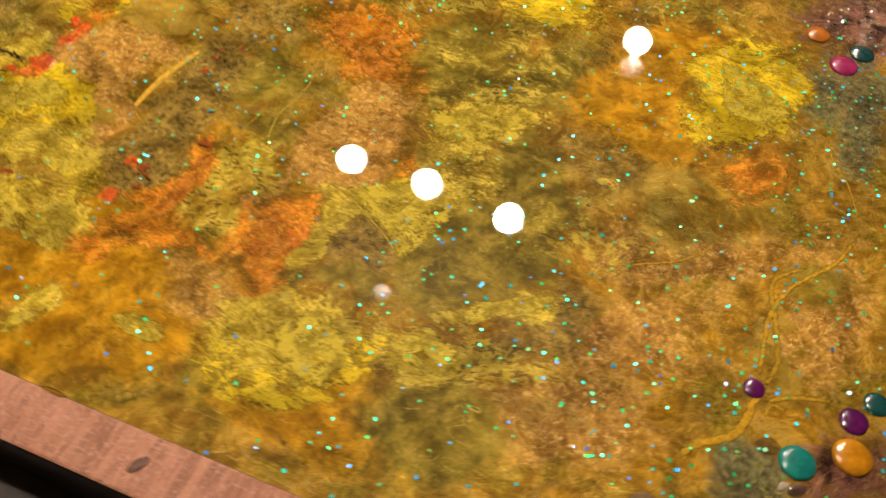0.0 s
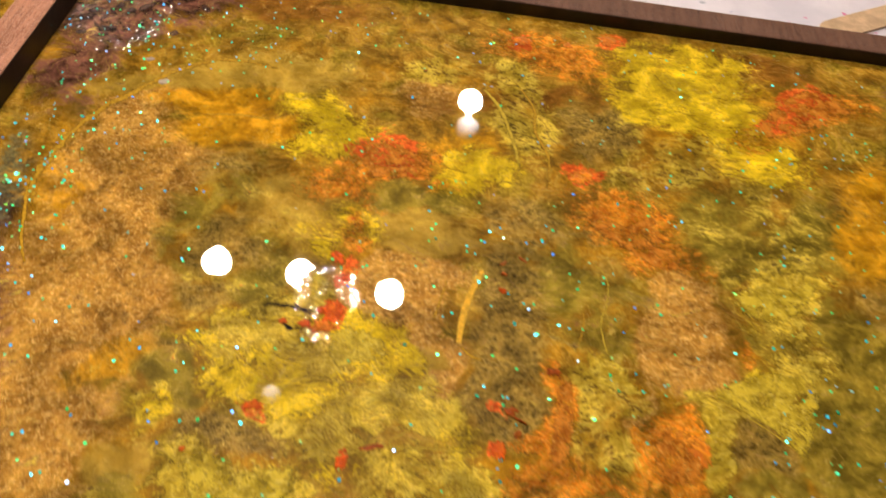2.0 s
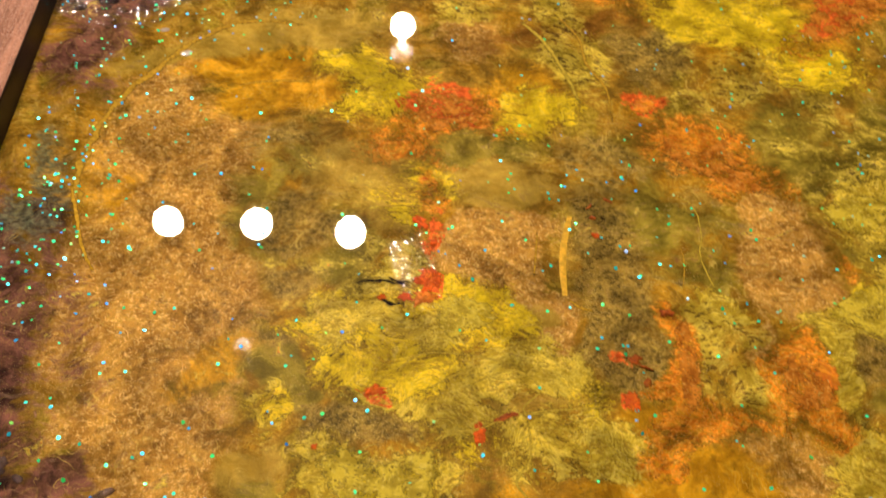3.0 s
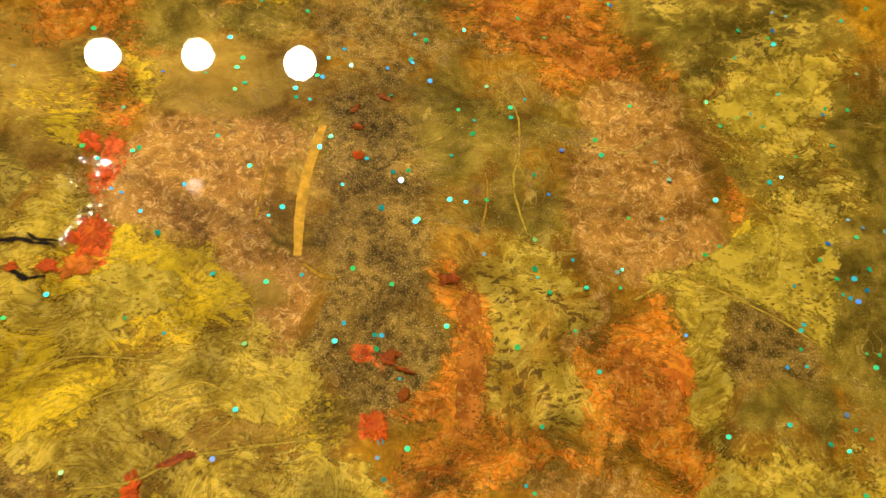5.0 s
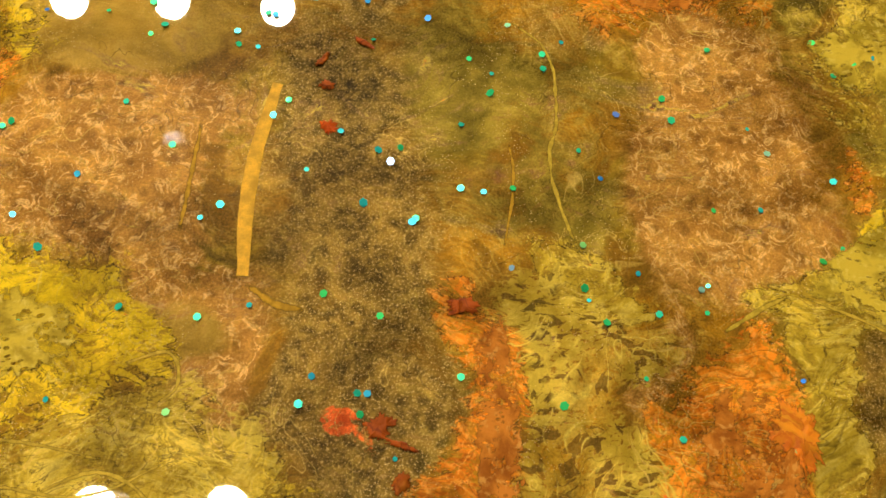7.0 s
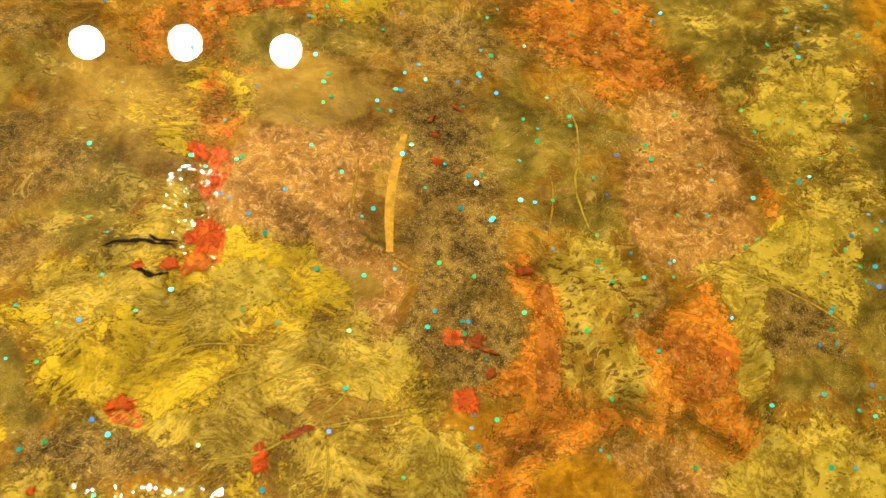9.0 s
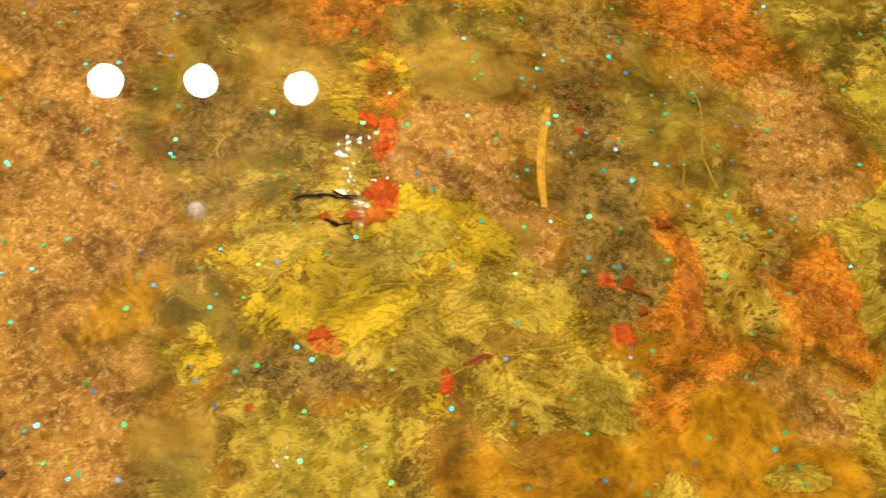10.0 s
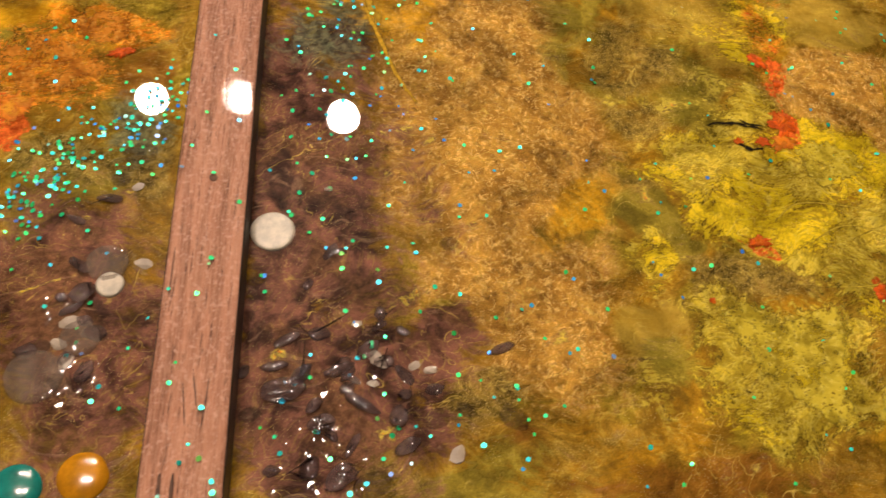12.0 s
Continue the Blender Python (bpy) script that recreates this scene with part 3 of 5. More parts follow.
    col = n.mix(n.ramp(cloud, 0.50, 0.60, 0, 0.8), col, tone((0.19, 0.135, 0.010), (0.34, 0.250, 0.020), 0.36, 0.62))
    col = n.mix(times(n.ramp(cloud, 0.47, 0.36), 0.7), col, tone((0.34, 0.160, 0.0064), (0.48, 0.250, 0.012)))
    col = n.mix(times(n.ramp(streak, 0.57, 0.66), 0.5), col, (0.50, 0.35, 0.050))
    col = n.mix(times(n.ramp(streak, 0.43, 0.34), 0.5), col, (0.10, 0.062, 0.010))
    col = n.mix(times(wisps, 0.4), col, (0.50, 0.345, 0.045))
    col = n.mix(times(troughs, 0.4), col, (0.12, 0.072, 0.008))
    col = n.mix(times(mask("tan", 0.2, 0.8, 0.6), 0.85), col, tone((0.36, 0.230, 0.026), (0.47, 0.315, 0.044), 0.36, 0.64, fbm))
    # bronze: pits and a net of pale fibres
    bronze = tone((0.30, 0.146, 0.022), (0.50, 0.266, 0.042), 0.36, 0.62, fbm)
    bronze = n.mix(times(pits, 0.62), bronze, (0.135, 0.062, 0.012))
    bronze = n.mix(times(troughs, 0.35), bronze, (0.20, 0.095, 0.014))
    bronze = n.mix(times(fibre, 0.85), bronze, (0.70, 0.455, 0.135))
    bronze = n.mix(n.ramp(grain, 0.58, 0.70, 0, 0.3), bronze, (0.72, 0.46, 0.13))
    col = n.mix(times(mask("bronze", 0.25, 0.75, 0.7), 0.94), col, bronze)
    col = n.mix(times(mask("olive", 0.25, 0.75, 0.8), 0.85), col, tone((0.105, 0.085, 0.010), (0.31, 0.240, 0.026), 0.34, 0.66, fbm))
    # dark: nearly black, silvery grain, brown clouds
    darkc = tone((0.060, 0.044, 0.010), (0.25, 0.168, 0.028), 0.36, 0.64)
    darkc = n.mix(n.ramp(fbm, 0.48, 0.62, 0, 0.75), darkc, (0.34, 0.220, 0.032))
    darkc = n.mix(n.ramp(grain, 0.55, 0.63, 0, 0.6), darkc, (0.58, 0.420, 0.140))
    col = n.mix(times(mask("dark", 0.28, 0.85, 0.8), 0.86), col, darkc)
    col = n.mix(mask("brown", 0.3, 0.9, 0.8), col, tone((0.14, 0.058, 0.0070), (0.28, 0.125, 0.014), 0.36, 0.64, fbm))
    purple = tone((0.032, 0.013, 0.010), (0.21, 0.086, 0.056), 0.38, 0.62, fbm)
    purple = n.mix(n.ramp(cloud, 0.48, 0.60, 0, 0.7), purple, tone((0.10, 0.046, 0.020), (0.20, 0.092, 0.040)))
    purple = n.mix(n.ramp(streak, 0.58, 0.68, 0, 0.45), purple, (0.33, 0.19, 0.11))
    col = n.mix(mask("purple", 0.10, 0.85), col, purple)
    col = n.mix(times(mask("teal", 0.3, 0.95), 0.75), col, tone((0.030, 0.042, 0.030), (0.14, 0.16, 0.085)))
    amber = tone((0.36, 0.165, 0.0040), (0.64, 0.325, 0.0080), 0.38, 0.62, fbm)
    amber = n.mix(times(troughs, 0.32), amber, (0.22, 0.105, 0.006))
    amber = n.mix(times(pits, gather, 0.45), amber, (0.14, 0.068, 0.006))
    amber = n.mix(times(wisps, gather, 0.4), amber, (0.64, 0.40, 0.030))
    col = n.mix(times(mask("gold", 0.25, 0.85, 0.7), 0.88), col, amber)

    # skins: stained rim, painted edge shadow, then the opaque film with its holes
    def skin(col, field, stain, film, cover, swing, holes):
        here = n.ramp(n.attr(field), 0.06, 0.30)
        col = n.mix(times(mask(field, 0.10, 0.55, swing * 0.8), here, 0.62), col, stain)
        col = n.mix(times(crumbs, mask(field, 0.02, 0.25, swing * 0.6), here, 0.85), col, film)
        # near-black band paints the torn rim's shadow onto the flat sheet
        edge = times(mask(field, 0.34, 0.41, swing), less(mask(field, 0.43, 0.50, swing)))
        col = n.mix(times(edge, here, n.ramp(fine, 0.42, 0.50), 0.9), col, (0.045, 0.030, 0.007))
        m = times(mask(field, 0.41, 0.48, swing), here, less(times(holes, 0.9)))
        film = n.mix(times(cracks, 0.85), film, (0.050, 0.034, 0.008))
        return n.mix(times(m, cover), col, film), m

    pale = tone((0.40, 0.292, 0.020), (0.64, 0.482, 0.038), 0.38, 0.60, fbm)
    pale = n.mix(times(n.ramp(streak, 0.52, 0.62), 0.7), pale, (0.62, 0.495, 0.070))
    pale = n.mix(times(n.ramp(streak, 0.47, 0.38), 0.55), pale, (0.22, 0.150, 0.012))
    pale = n.mix(times(n.ramp(fine, 0.58, 0.68), 0.5), pale, (0.66, 0.54, 0.095))
    pale = n.mix(times(troughs, 0.62), pale, (0.17, 0.112, 0.010))
    pale = n.mix(times(wisps, 0.62), pale, (0.70, 0.560, 0.090))
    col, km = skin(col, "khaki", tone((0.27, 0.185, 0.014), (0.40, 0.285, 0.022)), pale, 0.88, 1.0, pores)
    lace = times(mask("lacy", 0.30, 0.44, 0.8), less(most(torn, small)), n.ramp(cloud, 0.40, 0.52, 0.45, 1.0))
    col = n.mix(times(mask("lacy", 0.25, 0.6), torn, 0.6), col, (0.070, 0.050, 0.011))
    col = n.mix(times(lace, 0.85), col, tone((0.36, 0.260, 0.020), (0.58, 0.445, 0.050), 0.38, 0.6, fbm))
    gloss = tone((0.52, 0.370, 0.011), (0.72, 0.535, 0.015), 0.32, 0.60, fbm)
    gloss = n.mix(times(n.ramp(streak, 0.46, 0.36), 0.5), gloss, (0.30, 0.205, 0.010))
    gloss = n.mix(times(troughs, 0.5), gloss, (0.25, 0.165, 0.010))
    core = n.ramp(n.math("ADD", n.attr("yellow"), times(wob, 0.5)), 0.80, 1.20)
    gloss = n.mix(times(core, 0.8), gloss, tone((0.68, 0.485, 0.0064), (0.88, 0.655, 0.0110), 0.35, 0.6, fbm))
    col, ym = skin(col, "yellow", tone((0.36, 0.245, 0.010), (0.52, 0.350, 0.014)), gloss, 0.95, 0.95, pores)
    crease = ridge(140.0, curled, 0.05, 0.8, 2.0)
    flame = tone((0.46, 0.125, 0.0060), (0.78, 0.265, 0.0130), 0.38, 0.60, fbm)
    flame = n.mix(times(crease, 0.7), flame, (0.22, 0.050, 0.005))
    flame = n.mix(times(fibre, 0.6), flame, (0.80, 0.40, 0.060))
    flame = n.mix(times(n.ramp(fine, 0.57, 0.66), 0.5), flame, (0.78, 0.36, 0.05))
    flame = n.mix(times(troughs, 0.55), flame, (0.24, 0.085, 0.006))
    flame = n.mix(times(wisps, 0.5), flame, (0.80, 0.42, 0.050))
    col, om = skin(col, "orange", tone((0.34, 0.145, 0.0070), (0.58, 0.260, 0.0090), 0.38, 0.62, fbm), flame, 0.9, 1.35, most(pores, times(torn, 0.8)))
    rm = times(mask("red", 0.50, 0.62, 0.9), less(times(pores, 0.8)))
    col = n.mix(rm, col, tone((0.46, 0.062, 0.010), (0.74, 0.150, 0.022)))

    thin = most(mask("lacy", 0.1, 0.8), most(times(mask("yellow", 0.1, 0.8), 0.7), mask("khaki", 0.1, 0.8)))
    col = n.mix(times(strands, most(times(thin, 0.8), 0.14)), col, (0.66, 0.52, 0.072))
    col = n.mix(times(seams, most(times(thin, 0.5), 0.15)), col, (0.10, 0.066, 0.008))
    # thin winding pigment threads and dark hair cracks
    thread = times(ridge(46.0, w, 0.008, 1.8, 2.0), n.ramp(n.noise(24.0, p), 0.47, 0.60))
    col = n.mix(times(thread, 0.65), col, (0.64, 0.46, 0.09))
    crack = times(ridge(70.0, w, 0.008, 0.0), n.ramp(n.noise(36.0, p), 0.50, 0.60))
    col = n.mix(times(crack, 0.55), col, (0.035, 0.022, 0.0048))
    flakes = n.ramp(n.voronoi(1500.0, p), 0.10, 0.20, 1.0, 0.0)
    col = n.mix(times(flakes, n.ramp(n.noise(55.0, p), 0.46, 0.6, 0.05, 0.7)), col, (0.85, 0.66, 0.24))
    film = most(most(km, ym), most(om, lace))
    calm = most(most(n.attr("gold"), n.attr("tan")), film)
    speck = n.math("ADD", n.ramp(grain, 0.30, 0.70, -0.30, 0.30), n.ramp(fine, 0.30, 0.70, -0.20, 0.20))
    speck = n.math("ADD", times(speck, n.ramp(calm, 0.2, 1.0, 0.9, 0.35)), n.ramp(tide, 0.32, 0.68, 0.70, 1.46))
    col = n.mix(1.0, col, speck, "MULTIPLY")
    n.set(Base_Color=col, Roughness=0.6, Coat_Weight=1.0, Coat_Roughness=0.012, Coat_IOR=1.5, Specular_IOR_Level=0.0)
    relief = n.math("ADD", fine, n.math("ADD", times(grain, 0.3), times(film, 0.55)))
    n.set(Normal=n.bump(relief, 0.6, 0.0014))
    lump = times(n.attr("lump"), n.voronoi(240.0, n.warp(p, 300.0, 0.002, 1.0)))
    n.set(Coat_Normal=n.bump(n.math("ADD", times(n.noise(16.0, p, 2.0), 0.06), lump), 0.5, 0.0024))
    return n.mat


def bar_wood(name, shade):
    """Reddish-brown wooden bar, wet with resin, grain along its length."""
    n = Nodes(name)
    tc = n.node("ShaderNodeTexCoord").outputs["Object"]
    m = n.tree.nodes.new("ShaderNodeMapping")
    n.put(m.inputs["Vector"], tc)
    m.inputs["Scale"].default_value = (12, 1, 12)
    v = m.outputs[0]
    grain = n.noise(22.0, v, 7.0, 0.65, 0.6)
    pores = n.noise(75.0, v, 4.0, 0.7)
    blot = n.noise(28.0, tc, 3.0)
    fibre = n.noise(160.0, v, 4.0, 0.7)
    col = n.mix(n.ramp(grain, 0.32, 0.66), (0.30, 0.115, 0.055), (0.64, 0.30, 0.170))
    col = n.mix(n.ramp(fibre, 0.42, 0.62, 0, 0.45), col, (0.74, 0.40, 0.25))
    col = n.mix(n.ramp(pores, 0.56, 0.68, 0, 0.8), col, (0.11, 0.040, 0.02))
    # fine pale specks paint the wet wood's sparkle into its colour
    col = n.mix(n.ramp(n.noise(640.0, tc, 3.0, 0.7), 0.52, 0.66, 0, 0.55), col, (0.82, 0.50, 0.36))
    col = n.mix(n.ramp(blot, 0.55, 0.75, 0, 0.5), col, (0.34, 0.13, 0.05))
    col = n.mix(1.0, col, (shade, shade * 0.98, shade * 1.02), "MULTIPLY")
    n.set(Base_Color=col, Roughness=0.36, Coat_Weight=0.22, Coat_Roughness=0.03, Specular_IOR_Level=0.3)
    rough = n.math("ADD", n.math("MULTIPLY", pores, 0.7), n.math("ADD", grain, n.math("MULTIPLY", n.noise(900.0, tc, 3.0), 0.5)))
    n.set(Normal=n.bump(rough, 0.7, 0.0012), Coat_Normal=n.bump(n.math("ADD", n.math("MULTIPLY", n.ramp(n.noise(420.0, tc, 2.0), 0.58, 0.75), 1.6), n.math("MULTIPLY", grain, 0.05)), 0.28, 0.0007))
    return n.mat


def glow(name, col, strength):
    n = Nodes(name)
    n.set(Base_Color=col, Emission_Color=col, Emission_Strength=strength, Roughness=0.3)
    return n.mat


# painted shade for the unlit bar sides; also the lamp rods' dark metal
SIDE_SHADE_AND_ROD = plain("side_shade_and_rod", (0.022, 0.012, 0.008), 0.6, 0.3, 60.0, 0.35, 0.0, 0.2, 0.2)
ART = resin_art()
WOOD = bar_wood("resin_wet_wood", 0.88)
DARK_WOOD = bar_wood("dark_stained_wood", 0.26)
BULB = glow("lit_bulb_glass", (1.0, 0.822, 0.68), BULB_POWER)
NECK = glow("lit_bulb_neck", (1.0, 0.80, 0.60), 60.0)
DIM = glow("dim_indicator_glass", (1.0, 0.85, 0.75), 7.0)
WHITE = plain("white_porcelain", (0.75, 0.73, 0.70), 0.3, 0.05)
# unseen room surfaces, kept dark so they throw back little light
CEIL = plain("dark_brown_ceiling", (0.07, 0.05, 0.035), 0.9, 0.15, 3.0)
WALL = plain("warm_brown_wall", (0.06, 0.045, 0.03), 0.85, 0.12, 3.0)


def flecked():
    """White sheet with scattered blue, pink and grey paint flecks."""
    n = Nodes("paint_flecked_white_cover")
    p = n.coords()
    col = n.mix(n.ramp(n.noise(18.0, p), 0.35, 0.7), (0.58, 0.58, 0.68), (0.72, 0.71, 0.80))
    for scale, c in ((60.0, (0.10, 0.13, 0.40)), (85.0, (0.62, 0.16, 0.36)), (46.0, (0.36, 0.40, 0.50))):
        spot = n.math("MULTIPLY", n.ramp(n.voronoi(scale, n.warp(p, 90.0, 0.012)), 0.10, 0.17, 1.0, 0.0), n.ramp(n.noise(scale * 0.5, p), 0.5, 0.56))
        col = n.mix(spot, col, c)
    n.set(Base_Color=col, Roughness=0.6)
    return n.mat


TABLE = plain("dark_table_wood", (0.055, 0.043, 0.036), 0.55, 0.4, 30.0, 0.1, 0.0, 0.3, 0.3)
PAPER = flecked()


def iridescent():
    """Mirror-like plastic glitter in greens, cyans and blues."""
    n = Nodes("iridescent_glitter")
    r = n.node("ShaderNodeNewGeometry").outputs["Random Per Island"]
    ramp = n.tree.nodes.new("ShaderNodeValToRGB")
    n.put(ramp.inputs[0], r)
    e = ramp.color_ramp.elements
    e[0].position, e[0].color = 0.0, (0.054, 0.817, 0.153, 1)
    e[1].position, e[1].color = 1.0, (0.299, 0.913, 0.096, 1)
    for pos, c in ((0.40, (0.033, 0.865, 0.384, 1)), (0.68, (0.033, 0.721, 0.769, 1)), (0.86, (0.043, 0.307, 0.961, 1)), (0.9, (0.271, 0.432, 0.961, 1))):
        e.new(pos).color = c
    n.set(Base_Color=ramp.outputs[0], Metallic=0.5, Roughness=0.30)
    return n.mat


def gem_glass(name, col):
    n = Nodes(name)
    p = n.coords()
    c = n.mix(n.ramp(n.noise(160.0, p, 4.0), 0.35, 0.7), tuple(q * 0.6 for q in col), col)
    n.set(Base_Color=c, Roughness=0.2, Coat_Weight=1.0, Coat_Roughness=0.02, Transmission_Weight=0.0, Subsurface_Weight=0.0)
    return n.mat


def clear_glass(name, tint):
    n = Nodes(name)
    n.set(Base_Color=tint, Roughness=0.03, Transmission_Weight=1.0, IOR=1.5)
    return n.mat


def chunk_glass():
    """Smoky broken glass, half sunk: its worn facets throw many small glints."""
    n = Nodes("smoky_mauve_glass")
    p = n.coords()
    c = n.mix(n.ramp(n.noise(240.0, p, 4.0), 0.35, 0.68), (0.050, 0.027, 0.024), (0.22, 0.135, 0.120))
    n.set(Base_Color=c, Roughness=0.10, Coat_Weight=1.0, Coat_Roughness=0.02, Alpha=0.46)
    n.set(Coat_Normal=n.bump(n.voronoi(620.0, n.warp(p, 300.0, 0.002, 1.0)), 0.62, 0.0016))
    return n.mat


GLITTER = iridescent()
AMBER = gem_glass("amber_glass", (0.72, 0.30, 0.008))
TEAL = gem_glass("teal_glass", (0.012, 0.27, 0.22))
DEEP_TEAL = gem_glass("deep_teal_glass", (0.010, 0.085, 0.080))
VIOLET = gem_glass("violet_glass", (0.13, 0.008, 0.11))
MAGENTA = gem_glass("magenta_glass", (0.50, 0.03, 0.16))
ORANGE_GEM = gem_glass("orange_glass", (0.75, 0.24, 0.02))
PEARL = plain("pearly_shell", (0.58, 0.50, 0.38), 0.3, 0.2, 260.0, 0.9, 0.0, 0.1)
MILKY = plain("greyish_milky_shell", (0.27, 0.195, 0.140), 0.4, 0.45, 240.0, 0.5, 0.0, 0.3, 0.1)
CHIP = plain("off_white_chip", (0.40, 0.315, 0.235), 0.4, 0.15, 200.0, 0.6)
CLEAR_DROP = clear_glass("clear_resin_drop", (0.9, 0.8, 0.7))
KNOT = plain("dark_knot_wood", (0.13, 0.052, 0.026), 0.6, 0.4, 200.0, 0.3)
CRYSTAL = chunk_glass()
STONE = plain("dark_glossy_stone", (0.060, 0.036, 0.016), 0.3, 0.55, 260.0, 0.25, 0.0, 0.3, 0.1)
PALE_WOOD = plain("pale_birch_wood", (0.55, 0.40, 0.25), 0.6, 0.2, 90.0, 0.0, 0.0, 0.3, 0.2)
STRAW = plain("golden_straw", (0.70, 0.41, 0.030), 0.5, 0.25, 300.0, 0.0, 0.0, 0.3, 0.1)


def crumpled(name, col, crease):
    """Folded paint skin: folds and creases with their shade painted in, a few pale scuffs."""
    n = Nodes(name)
    p = n.coords()
    w = n.warp(p, 130.0, 0.004, 2.0)
    fold = n.noise(190.0, w, 3.0, 0.5, 0.8)
    line = n.ramp(n.math("ABSOLUTE", n.math("SUBTRACT", fold, 0.5)), 0.0, 0.035, 1.0, 0.0)
    fine = n.noise(700.0, p, 4.0)
    c = n.mix(n.ramp(fold, 0.35, 0.65), tuple(q * 0.62 for q in col), col)
    c = n.mix(n.ramp(n.noise(90.0, p), 0.5, 0.7, 0, 0.5), c, (col[0], col[1] * 1.9, col[2] * 1.5))
    c = n.mix(n.math("MULTIPLY", line, 0.7), c, crease)
    c = n.mix(n.ramp(fine, 0.56, 0.7, 0, 0.35), c, crease)
    n.set(Base_Color=c, Roughness=0.5, Specular_IOR_Level=0.12, Normal=n.bump(fold, 0.9, 0.0020), Alpha=n.fray(0.72, 0.90, 1.1))
    return n.mat


def wispy(name, col):
    """A thread of pigment that frays into the paint round it."""
    n = Nodes(name)
    p = n.coords()
    fine = n.noise(500.0, p, 5.0, 0.65)
    c = n.mix(n.ramp(fine, 0.35, 0.65), tuple(q * 0.6 for q in col), col)
    n.set(Base_Color=c, Roughness=0.55, Specular_IOR_Level=0.05, Alpha=n.fray(0.25, 1.0, 1.6))
    return n.mat


VEIN = wispy("golden_vein", (0.64, 0.37, 0.022))
OCHRE = wispy("ochre_thread", (0.56, 0.33, 0.022))
PALE = wispy("pale_yellow_thread", (0.60, 0.44, 0.040))
RED_SKIN = crumpled("vermilion_paint_skin", (0.80, 0.125, 0.006), (0.30, 0.035, 0.004))
RUST_SKIN = crumpled("rust_paint_shred", (0.42, 0.090, 0.006), (0.14, 0.025, 0.004))
SALMON = crumpled("salmon_paint_skin", (0.78, 0.235, 0.012), (0.48, 0.10, 0.006))


def porous_skin(name, low, high, pale, tear=0.56):
    """Dried paint skin: opaque, wrinkled, with pores that go through it."""
    n = Nodes(name)
    p = n.coords()
    w = n.warp(p, 60.0, 0.008, 3.0)
    fbm, fine = n.noise(110.0, w, 7.0, 0.6), n.noise(420.0, w, 6.0, 0.65)
    m = n.tree.nodes.new("ShaderNodeMapping")
    n.put(m.inputs["Vector"], w)
    m.inputs["Rotation"].default_value = (0, 0, 0.4)
    m.inputs["Scale"].default_value = (1.0, 2.0, 1.0)
    pores = n.math("MULTIPLY", n.ramp(n.voronoi(480.0, m.outputs[0]), 0.26, 0.40, 1.0, 0.0), n.ramp(n.noise(90.0, w, 4.0), 0.42, 0.54))
    torn = n.ramp(n.noise(130.0, w, 6.0, 0.6), tear, tear + 0.04)
    col = n.mix(n.ramp(fbm, 0.38, 0.58), tuple(q * 0.7 for q in low), high)
    col = n.mix(n.ramp(fine, 0.52, 0.66, 0, 0.7), col, pale)
    n.set(Base_Color=col, Roughness=0.5, Coat_Weight=1.0, Coat_Roughness=0.012, Specular_IOR_Level=0.0)
    n.set(Alpha=n.math("MULTIPLY", n.fray(0.80, 0.98, 0.6), n.math("SUBTRACT", 1.0, n.math("MAXIMUM", pores, n.math("MULTIPLY", torn, 0.85)))))
    n.set(Normal=n.bump(fine, 0.5, 0.001))
    return n.mat


YELLOW_SKIN = porous_skin("yellow_paint_skin", (0.46, 0.345, 0.026), (0.64, 0.495, 0.044), (0.76, 0.62, 0.110))
ORANGE_SKIN = porous_skin("orange_paint_skin", (0.42, 0.135, 0.014), (0.62, 0.235, 0.026), (0.72, 0.38, 0.07), 0.50)
GAP = wispy("dark_gap", (0.020, 0.014, 0.007))


# shells and pebbles lie deep, so the paint shows through them
for deep, cover in ((MILKY, 0.42), (STONE, 0.38)):
    deep.node_tree.nodes["Principled BSDF"].inputs["Alpha"].default_value = cover


# ---- mesh helpers ----
def part(name, bm, mat, parent=None, label="", smooth=False):
    me = bpy.data.meshes.new(name)
    bm.to_mesh(me)
    bm.free()
    me.materials.append(mat)
    if smooth:
        for poly in me.polygons:
            poly.use_smooth = True
    ob = new(name, me)
    if parent is not None:
        ob.parent = parent
    if label:
        ob["label"] = label
    return ob


def box(bm, x0, x1, y0, y1, z0, z1, bevel=0.0, segments=2):
    vs = bmesh.ops.create_cube(bm, size=1.0)["verts"]
    for v in vs:
        v.co = Vector(((x0 + x1) / 2 + v.co.x * (x1 - x0), (y0 + y1) / 2 + v.co.y * (y1 - y0), (z0 + z1) / 2 + v.co.z * (z1 - z0)))
    if bevel:
        edges = list({e for v in vs for e in v.link_edges})
        bmesh.ops.bevel(bm, geom=edges, offset=bevel, segments=segments, profile=0.6, affect="EDGES")
    return bm


def slab(name, x0, x1, y0, y1, z0, z1, mat, label, category, bevel=0.0):
    ob = part(name, box(bmesh.new(), x0, x1, y0, y1, z0, z1, bevel), mat)
    return tagged(ob, label, category, kind="structure")


# ---- the room: unseen walls, floor and ceiling, added for bounce light ----
CEILING = 2.62
slab("ceiling", -2.6, 3.0, -2.6, 3.6, CEILING, CEILING + 0.1, CEIL, "unseen ceiling over the work table, kept dark brown against halos", "ceiling")
slab("bounce_wall_north", -2.6, 3.0, 3.6, 3.7, -0.8, CEILING, WALL, "unseen warm brown wall behind the lamps, added for bounce", "wall")
slab("bounce_wall_south", -2.6, 3.0, -2.7, -2.6, -0.8, CEILING, WALL, "unseen warm brown wall behind the table, added for bounce", "wall")
